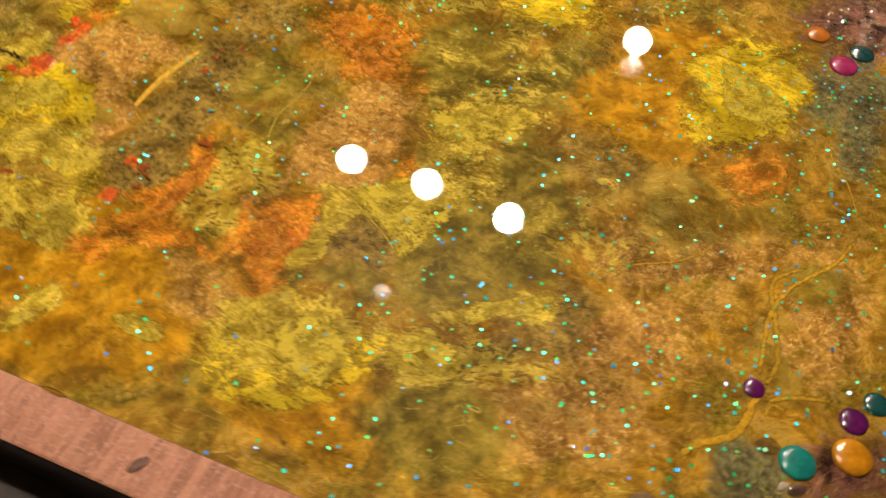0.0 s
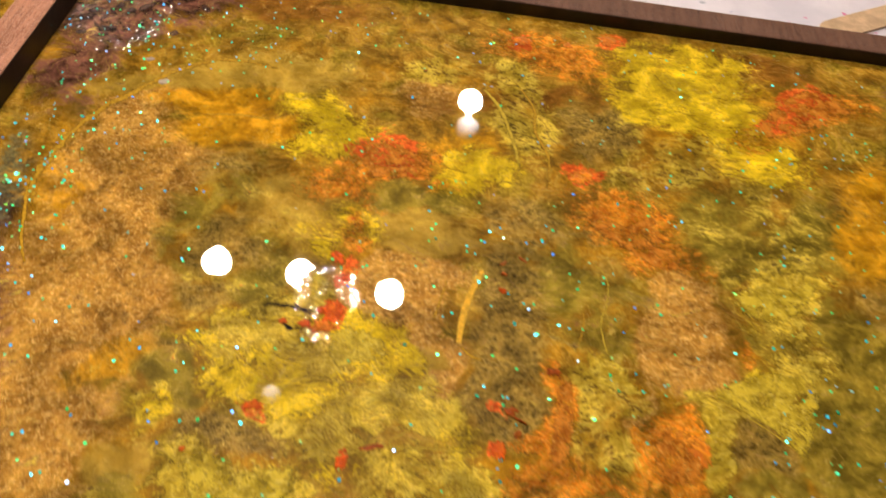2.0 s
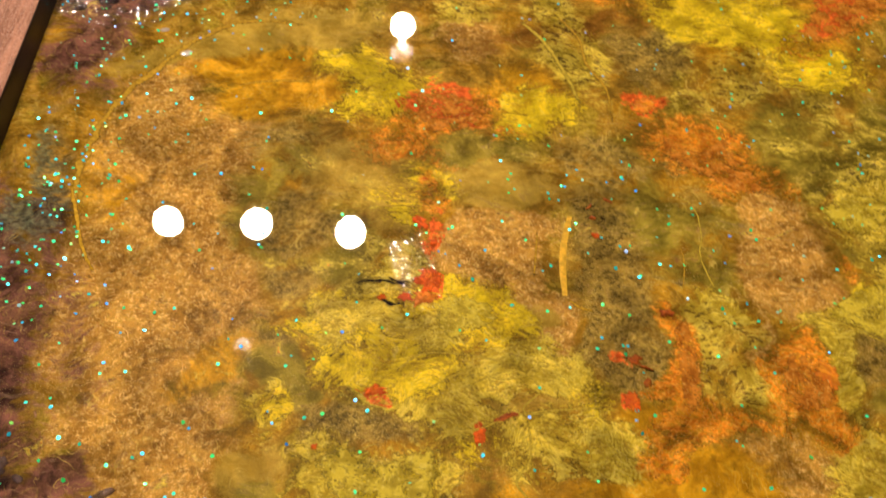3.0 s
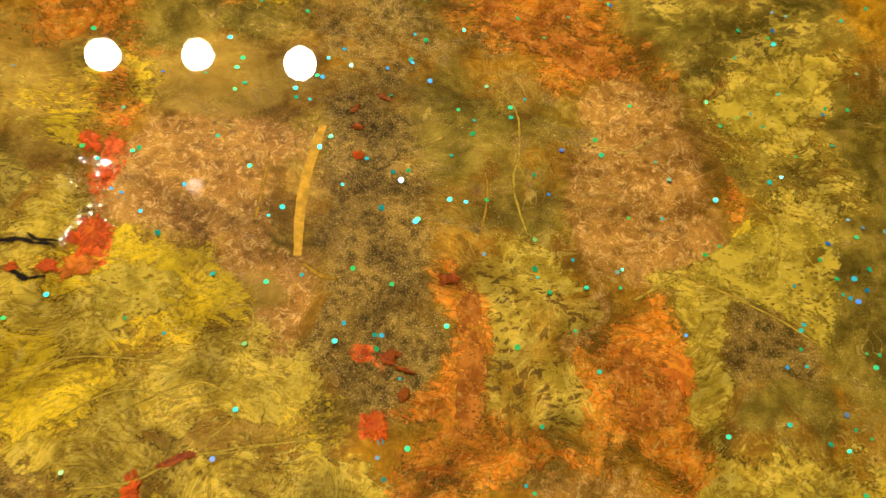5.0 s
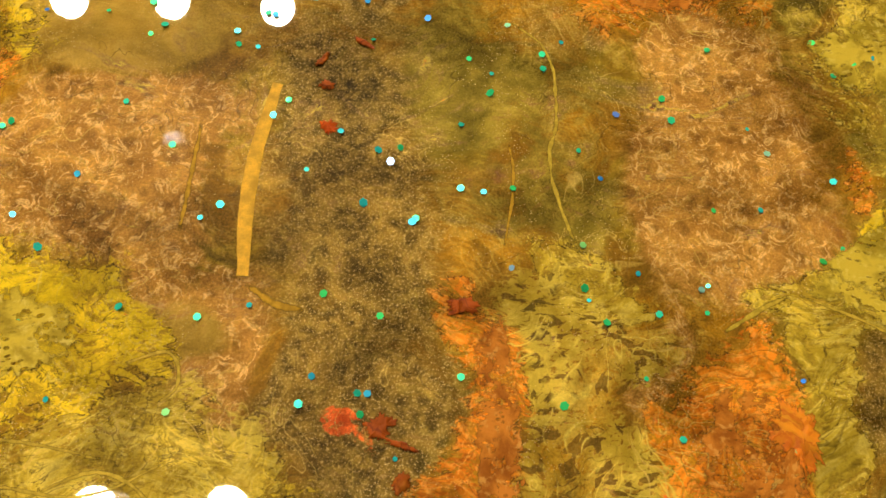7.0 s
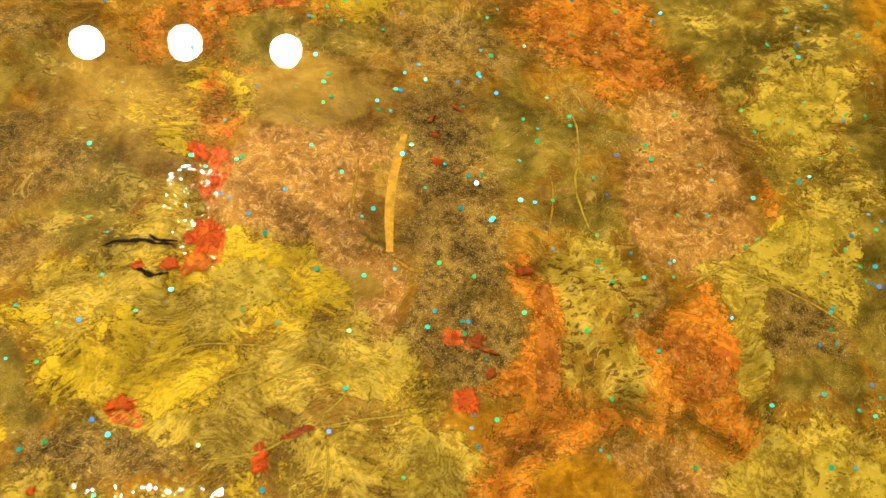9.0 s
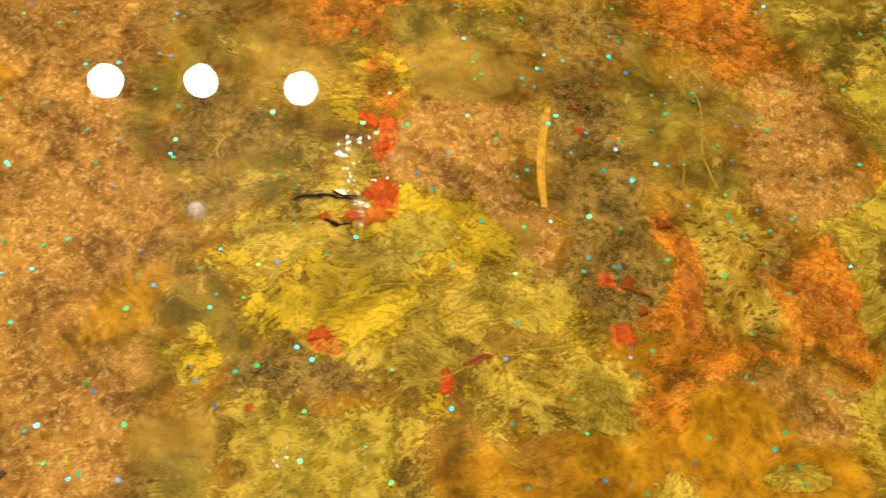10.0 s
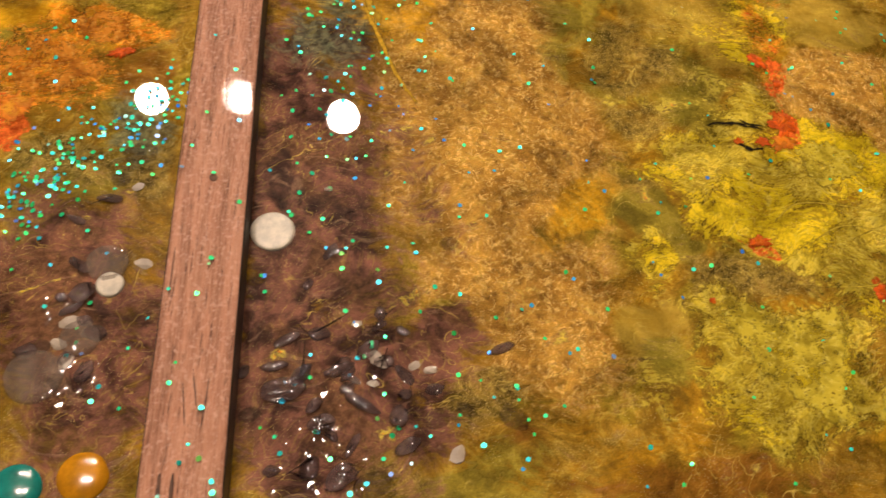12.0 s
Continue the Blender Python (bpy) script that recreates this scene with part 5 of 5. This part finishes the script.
strand("paint_vein", [(0.6082, 0.0630), (0.5989, 0.0885), (0.5907, 0.1006), (0.5859, 0.1169)], 0.00076, OCHRE, panel, 0.3, 0.25)
strand("paint_vein", [(0.5816, -0.0411), (0.5917, -0.0349), (0.6086, -0.0297)], 0.00139, OCHRE, panel, 0.3, 0.25)
strand("paint_thread", [(0.5832, -0.0478), (0.5850, -0.0413), (0.5910, -0.0419)], 0.00084, VEIN, panel, 0.4, 0.3)
strand("paint_thread", [(0.5121, 0.0014), (0.5346, 0.0136), (0.5511, 0.0315)], 0.00080, OCHRE, panel, 0.2, 0.4)
strand("paint_thread", [(0.3919, -0.0118), (0.4070, -0.0197), (0.4248, -0.0360)], 0.00093, PALE, panel, 0.3, 0.3)
strand("paint_vein", [(0.2528, 0.1974), (0.2661, 0.1801), (0.2771, 0.1496), (0.2828, 0.1248)], 0.00181, PALE, panel, 0.3, 0.25)
strand("paint_vein", [(0.2711, 0.2113), (0.2873, 0.1840), (0.2898, 0.1609), (0.2985, 0.1402), (0.2987, 0.1112)], 0.00125, OCHRE, panel, 0.3, 0.25)
strand("paint_thread", [(0.0949, 0.1344), (0.1151, 0.1390), (0.1350, 0.1381)], 0.00111, VEIN, panel, 0.3, 0.6)
strand("paint_thread", [(0.2364, -0.0174), (0.2456, -0.0154), (0.2477, -0.0221), (0.2431, -0.0263)], 0.00055, PALE, panel, 0.3, 0.4)
strand("paint_thread", [(0.2133, -0.0460), (0.2328, -0.0386), (0.2442, -0.0472), (0.2361, -0.0569), (0.2436, -0.0592), (0.2693, -0.0533)], 0.00055, PALE, panel, 0.3, 0.6)
strand("paint_thread", [(0.1810, -0.0407), (0.1940, -0.0309), (0.2172, -0.0318), (0.2348, -0.0366)], 0.00047, PALE, panel, 0.3, 0.6)
strand("paint_thread", [(0.1911, -0.0512), (0.2101, -0.0406), (0.2306, -0.0431), (0.2461, -0.0376)], 0.00047, PALE, panel, 0.3, 0.6)
strand("paint_thread", [(0.1941, -0.0679), (0.2159, -0.0663), (0.2348, -0.0594), (0.2750, -0.0558)], 0.00064, PALE, panel, 0.3, 0.7)
strand("paint_thread", [(0.2378, -0.0605), (0.2373, -0.0789), (0.2309, -0.0904), (0.2428, -0.1021)], 0.00055, PALE, panel, 0.3, 0.7)
strand("dark_crack", [(0.1864, -0.0060), (0.1804, -0.0047), (0.1734, -0.0023)], 0.0009, GAP, panel, 0.2, 1.3)
strand("dark_crack", [(0.1611, 0.0052), (0.1708, 0.0080), (0.1799, 0.0066), (0.1890, 0.0046)], 0.0009, GAP, panel, 0.2, 1.3)
strand("dark_crack", [(0.1777, 0.0101), (0.1839, 0.0070), (0.1885, 0.0064)], 0.0009, GAP, panel, 0.2, 1.3)
strand("dark_crack", [(0.2226, -0.0631), (0.2293, -0.0601), (0.2341, -0.0597)], 0.0014, RUST_SKIN, panel, 0.2, 0.6)

mark("knot", *(-0.0284, -0.0389), 0.0014, 0.0016, 0, KNOT, divider)
mark("groove", *(-0.0345, -0.1443), 0.0006, 0.0050, 0, KNOT, divider)
mark("groove", *(-0.0309, -0.1444), 0.0006, 0.0050, 0, KNOT, divider)
mark("groove", *(-0.0273, -0.1147), 0.00024, 0.0060, 10, KNOT, divider)
mark("groove", *(-0.0240, -0.1200), 0.00024, 0.0080, -4, KNOT, divider)
mark("groove", *(-0.0301, -0.1191), 0.00024, 0.0070, 8, KNOT, divider)
mark("groove", *(-0.0381, -0.0751), 0.00024, 0.0090, 0, KNOT, divider)
mark("knot", *(0.3778, -0.1622), 0.0042, 0.0022, 60, KNOT, near_bar)
mark("resin_drop", *(0.2827, -0.1613), 0.0016, 0.0016, 0, PEARL, near_bar, 0.001)
mark("resin_drop", *(0.3326, -0.1504), 0.0060, 0.0010, 0, CLEAR_DROP, near_bar, 0.0008)
mark("resin_drop", *(0.3158, -0.1706), 0.0080, 0.0012, 0, CLEAR_DROP, near_bar, 0.0008)

# crumpled skins of dried paint
for name, xy, length, width, turn, mat in (
        ("red_skin", (0.1974, 0.0080), 0.0085, 0.0062, 60, RED_SKIN), ("red_skin", (0.1942, -0.0017), 0.0070, 0.0042, 20, SALMON),
        ("red_skin", (0.1862, -0.0015), 0.0046, 0.0028, 0, RED_SKIN), ("red_skin", (0.1753, -0.0017), 0.0024, 0.0016, 0, RED_SKIN),
        ("red_skin", (0.1997, 0.0299), 0.0030, 0.0024, 60, RED_SKIN), ("red_skin", (0.1931, 0.0425), 0.0058, 0.0032, 130, RED_SKIN),
        ("red_skin", (0.1730, -0.0491), 0.0052, 0.0028, 10, RED_SKIN), ("red_skin", (0.2170, -0.0698), 0.0050, 0.0026, 70, RED_SKIN),
        ("red_skin", (0.1494, -0.0744), 0.0018, 0.0014, 0, RED_SKIN), ("rust_shred", (0.2837, -0.0526), 0.0058, 0.0034, 100, RED_SKIN),
        ("rust_shred", (0.2782, 0.0541), 0.0030, 0.0009, 50, RUST_SKIN), ("rust_shred", (0.2879, 0.0584), 0.0032, 0.0010, -40, RUST_SKIN),
        ("rust_shred", (0.2789, 0.0470), 0.0022, 0.0015, 0, RUST_SKIN), ("rust_shred", (0.2792, 0.0360), 0.0020, 0.0020, 0, RED_SKIN),
        ("rust_shred", (0.2878, -0.0329), 0.0034, 0.0026, 30, RUST_SKIN), ("rust_shred", (0.3070, -0.0082), 0.0042, 0.0022, 0, RUST_SKIN),
        ("rust_shred", (0.2918, -0.0443), 0.0030, 0.0018, 60, RUST_SKIN), ("rust_shred", (0.2921, -0.0369), 0.0040, 0.0008, -20, RUST_SKIN),
        ("orange_skin", (0.3743, -0.0393), 0.0095, 0.0055, 95, SALMON), ("orange_skin", (0.3185, 0.1276), 0.0085, 0.0070, 20, SALMON),
        ("orange_skin", (0.2766, 0.2516), 0.0075, 0.0055, 0, SALMON), ("orange_skin", (0.3345, 0.2648), 0.0072, 0.0055, 0, SALMON),
        ("orange_skin", (0.3068, 0.2526), 0.0036, 0.0030, 0, SALMON), ("red_skin", (0.2170, -0.0689), 0.0030, 0.0022, 0, RED_SKIN)):
    clump(name, xy, length, width, turn, mat, panel, seed=int(length * 1e4))


def sheet(name, outline, mat, owner, ragged=0.0012):
    """A thin torn film of paint with a wavering edge, filled ring by ring."""
    line = spline([*outline, outline[0]], 9)[:-1]
    mid = sum(line, Vector()) / len(line)
    bm = bmesh.new()
    rim = bm.verts.layers.float.new("rim")
    level = 0.0002 + 0.0001 * (int(abs(mid.x) * 1e4) % 6)
    rows = []
    for r in (0.25, 0.5, 0.75, 0.9, 1.0, 1.12):
        row = []
        for q in line:
            k = 1 + (ragged * noise.noise(q * 260) + ragged * 0.6 * noise.noise(q * 700)) / max((q - mid).length, 0.002)
            v = mid + (q - mid) * r * k
            row.append(bm.verts.new((v.x, v.y, level)))
            row[-1][rim] = r
        rows.append(row)
    n_l = len(line)
    hub = bm.verts.new((mid.x, mid.y, level))
    for k in range(n_l):
        j = (k + 1) % n_l
        bm.faces.new((hub, rows[0][k], rows[0][j]))
        for a, c in zip(rows, rows[1:]):
            bm.faces.new((a[k], c[k], c[j], a[j]))
    bm.normal_update()
    if sum(f.normal.z for f in bm.faces) < 0:
        bmesh.ops.reverse_faces(bm, faces=bm.faces)
    return part(name, bm, mat, owner)


sheet("yellow_skin", [(0.3800, -0.0086), (0.3948, 0.0014), (0.4170, 0.0098), (0.4355, 0.0075), (0.4244, -0.0348), (0.4121, -0.0255), (0.3948, -0.0150)], YELLOW_SKIN, panel)
sheet("yellow_skin", [(0.3975, 0.0564), (0.4128, 0.0634), (0.4285, 0.0662), (0.4384, 0.0561), (0.4247, 0.0423), (0.4094, 0.0398), (0.4011, 0.0453)], YELLOW_SKIN, panel)
sheet("yellow_skin", [(0.1973, -0.0063), (0.2052, 0.0003), (0.2174, -0.0012), (0.2275, -0.0082), (0.2253, -0.0170), (0.2153, -0.0189), (0.2055, -0.0229)], YELLOW_SKIN, panel, 0.003)
sheet("yellow_skin", [(0.1502, -0.0805), (0.1651, -0.0751), (0.1798, -0.0851), (0.2015, -0.0741), (0.1956, -0.1023), (0.1755, -0.1025), (0.1611, -0.0975)], YELLOW_SKIN, panel, 0.004)
sheet("yellow_skin", [(0.1470, -0.0759), (0.1649, -0.0733), (0.1787, -0.0799), (0.2000, -0.0749), (0.1948, -0.1080), (0.1921, -0.1242), (0.1757, -0.1162), (0.1589, -0.0998)], YELLOW_SKIN, panel, 0.004)
sheet("yellow_skin", [(0.3992, 0.0534), (0.4233, 0.0559), (0.4477, 0.0793), (0.4410, 0.0608), (0.4276, 0.0486), (0.4048, 0.0402)], YELLOW_SKIN, panel, 0.002)
sheet("yellow_skin", [(0.3872, -0.0022), (0.4001, 0.0051), (0.4162, 0.0114), (0.4131, -0.0025), (0.4091, -0.0109), (0.3943, -0.0084)], YELLOW_SKIN, panel, 0.001)
sheet("yellow_skin", [(0.4552, -0.0490), (0.4656, -0.0383), (0.4908, -0.0251), (0.4865, -0.0360), (0.4717, -0.0446), (0.4600, -0.0555)], YELLOW_SKIN, panel, 0.002)
sheet("yellow_skin", [(0.4264, -0.0704), (0.4436, -0.0659), (0.4614, -0.0657), (0.4622, -0.0800), (0.4485, -0.0807), (0.4379, -0.0777)], YELLOW_SKIN, panel, 0.001)
sheet("yellow_skin", [(0.3860, -0.0855), (0.4002, -0.0698), (0.4180, -0.0800), (0.4251, -0.0897), (0.4118, -0.1083), (0.3949, -0.1004)], YELLOW_SKIN, panel, 0.004)
sheet("yellow_skin", [(0.5253, 0.1552), (0.5483, 0.1466), (0.5672, 0.1278), (0.5545, 0.1103), (0.5358, 0.1142), (0.5293, 0.1265)], YELLOW_SKIN, panel, 0.002)
sheet("orange_skin", [(0.3213, 0.1062), (0.3419, 0.0941), (0.3589, 0.1064), (0.3652, 0.0853), (0.3767, 0.0678), (0.3591, 0.0651), (0.3416, 0.0765), (0.3239, 0.0882)], ORANGE_SKIN, panel, 0.004)
sheet("orange_skin", [(0.3081, -0.0151), (0.3151, -0.0107), (0.3168, -0.0287), (0.3158, -0.0501), (0.3063, -0.0599), (0.3073, -0.0371)], ORANGE_SKIN, panel, 0.003)
sheet("orange_skin", [(0.3575, -0.0279), (0.3700, -0.0305), (0.3767, -0.0396), (0.3732, -0.0544), (0.3598, -0.0581), (0.3516, -0.0473)], ORANGE_SKIN, panel, 0.003)
sheet("orange_skin", [(0.1888, 0.1338), (0.2100, 0.1332), (0.2319, 0.1202), (0.2154, 0.1032), (0.1948, 0.1057)], ORANGE_SKIN, panel, 0.003)
sheet("orange_skin", [(-0.1143, 0.0291), (-0.0980, 0.0361), (-0.0842, 0.0284), (-0.0735, 0.0263), (-0.0776, 0.0121), (-0.0928, 0.0057), (-0.1095, 0.0100)], ORANGE_SKIN, side_panel, 0.004)
sheet("orange_skin", [(-0.0932, 0.0454), (-0.0767, 0.0498), (-0.0666, 0.0385), (-0.0826, 0.0314)], ORANGE_SKIN, side_panel, 0.003)
clump("red_skin", (-0.0705, 0.0280), 0.0060, 0.0030, 20, RED_SKIN, side_panel, 3)
clump("orange_skin", (-0.1046, -0.0003), 0.0080, 0.0070, 20, SALMON, side_panel, 5)
sheet("orange_skin", [(0.4444, 0.2272), (0.4753, 0.2453), (0.4972, 0.2291), (0.4738, 0.2076), (0.4477, 0.1889), (0.4223, 0.1851)], ORANGE_SKIN, panel, 0.003)


# ---- on the table cover ----
def stir_stick(x, y, length, width, turn):
    """A flat wooden stirring stick with rounded ends."""
    bm = bmesh.new()
    rim_line = [(length / 2 - width / 2 + width / 2 * math.cos(a), width / 2 * math.sin(a)) for a in np.linspace(-math.pi / 2, math.pi / 2, 12)]
    rim_line += [(-u, -v) for u, v in rim_line]
    low = [bm.verts.new((u, v, 0)) for u, v in rim_line]
    high = [bm.verts.new((u, v, 0.002)) for u, v in rim_line]
    bm.faces.new(low[::-1])
    bm.faces.new(high)
    for k in range(len(low)):
        j = (k + 1) % len(low)
        bm.faces.new((low[k], low[j], high[j], high[k]))
    bmesh.ops.bevel(bm, geom=[e for e in bm.edges if e.verts[0].co.z > 0.001 and e.verts[1].co.z > 0.001], offset=0.0005, segments=2, affect="EDGES")
    ob = part("stir_stick", bm, PALE_WOOD)
    ob.matrix_basis = pose(x, y, -0.02, 0, 0, turn)
    return tagged(ob, "flat pale wooden stirring stick on the table cover", "stirring stick")


stir_stick(0.566, 0.384, 0.150, 0.022, 33)


# ---- glitter ----
def glitter(name, spots, label):
    """Many tiny tilted hexagonal flakes lying in the resin."""
    r = np.random.default_rng(len(spots))
    verts, faces = [], []
    for x, y in spots:
        rad = r.uniform(0.00055, 0.00100)
        tx, ty, spin = r.normal(0, 0.2), r.normal(0, 0.2), r.uniform(0, 6.28)
        first = len(verts)
        for k in range(6):
            a = spin + k * math.pi / 3
            dx, dy = rad * math.cos(a), rad * math.sin(a)
            verts.append((x + dx, y + dy, 0.0006 + dx * tx + dy * ty))
        faces.append(tuple(range(first, first + 6)))
    me = bpy.data.meshes.new(name)
    me.from_pydata(verts, [], faces)
    me.materials.append(GLITTER)
    return tagged(new(name, me), label, "glitter", kind="stuff")


def scatter(count, x, y, sx, sy):
    return list(zip(rng.normal(x, sx, count), rng.normal(y, sy, count)))


spots = list(zip(rng.uniform(LEFT + 0.003, RIGHT, 620), rng.uniform(NEAR + 0.003, FAR - 0.003, 620)))
spots += list(zip(rng.uniform(0.41, RIGHT, 300), rng.uniform(NEAR + 0.003, 0.20, 300)))
spots += scatter(170, 0.02, 0.06, 0.018, 0.05) + scatter(60, 0.04, -0.10, 0.03, 0.03) + scatter(90, 0.06, 0.20, 0.05, 0.03)
spots += scatter(120, 0.60, 0.14, 0.03, 0.06) + scatter(90, 0.58, -0.08, 0.04, 0.04) + scatter(50, 0.30, 0.02, 0.05, 0.04)
spots = [s for s in spots if LEFT + 0.002 < s[0] < RIGHT - 0.002 and NEAR + 0.002 < s[1] < FAR - 0.002]
glitter("glitter_flakes", spots, "green, cyan and blue glitter flakes strewn in the resin")
side = [(-0.118 + 0.075 * u + v, -0.062 + 0.075 * u + w) for u, v, w in zip(rng.uniform(0, 1, 260), rng.normal(0, 0.008, 260), rng.normal(0, 0.008, 260))]
side += list(zip(rng.uniform(-0.165, -0.045, 120), rng.uniform(-0.148, 0.1, 120)))
glitter("glitter_flakes", [s for s in side if s[0] < LEFT - 0.0255], "dense green and cyan glitter flakes in the side panel")
on_bar = list(zip(rng.uniform(LEFT - 0.023, LEFT - 0.001, 26), rng.uniform(NEAR, 0.12, 26)))
flecks = glitter("glitter_flakes", on_bar, "a few glitter flakes stuck to the wooden bar")
flecks.location.z = TOP + 0.0004
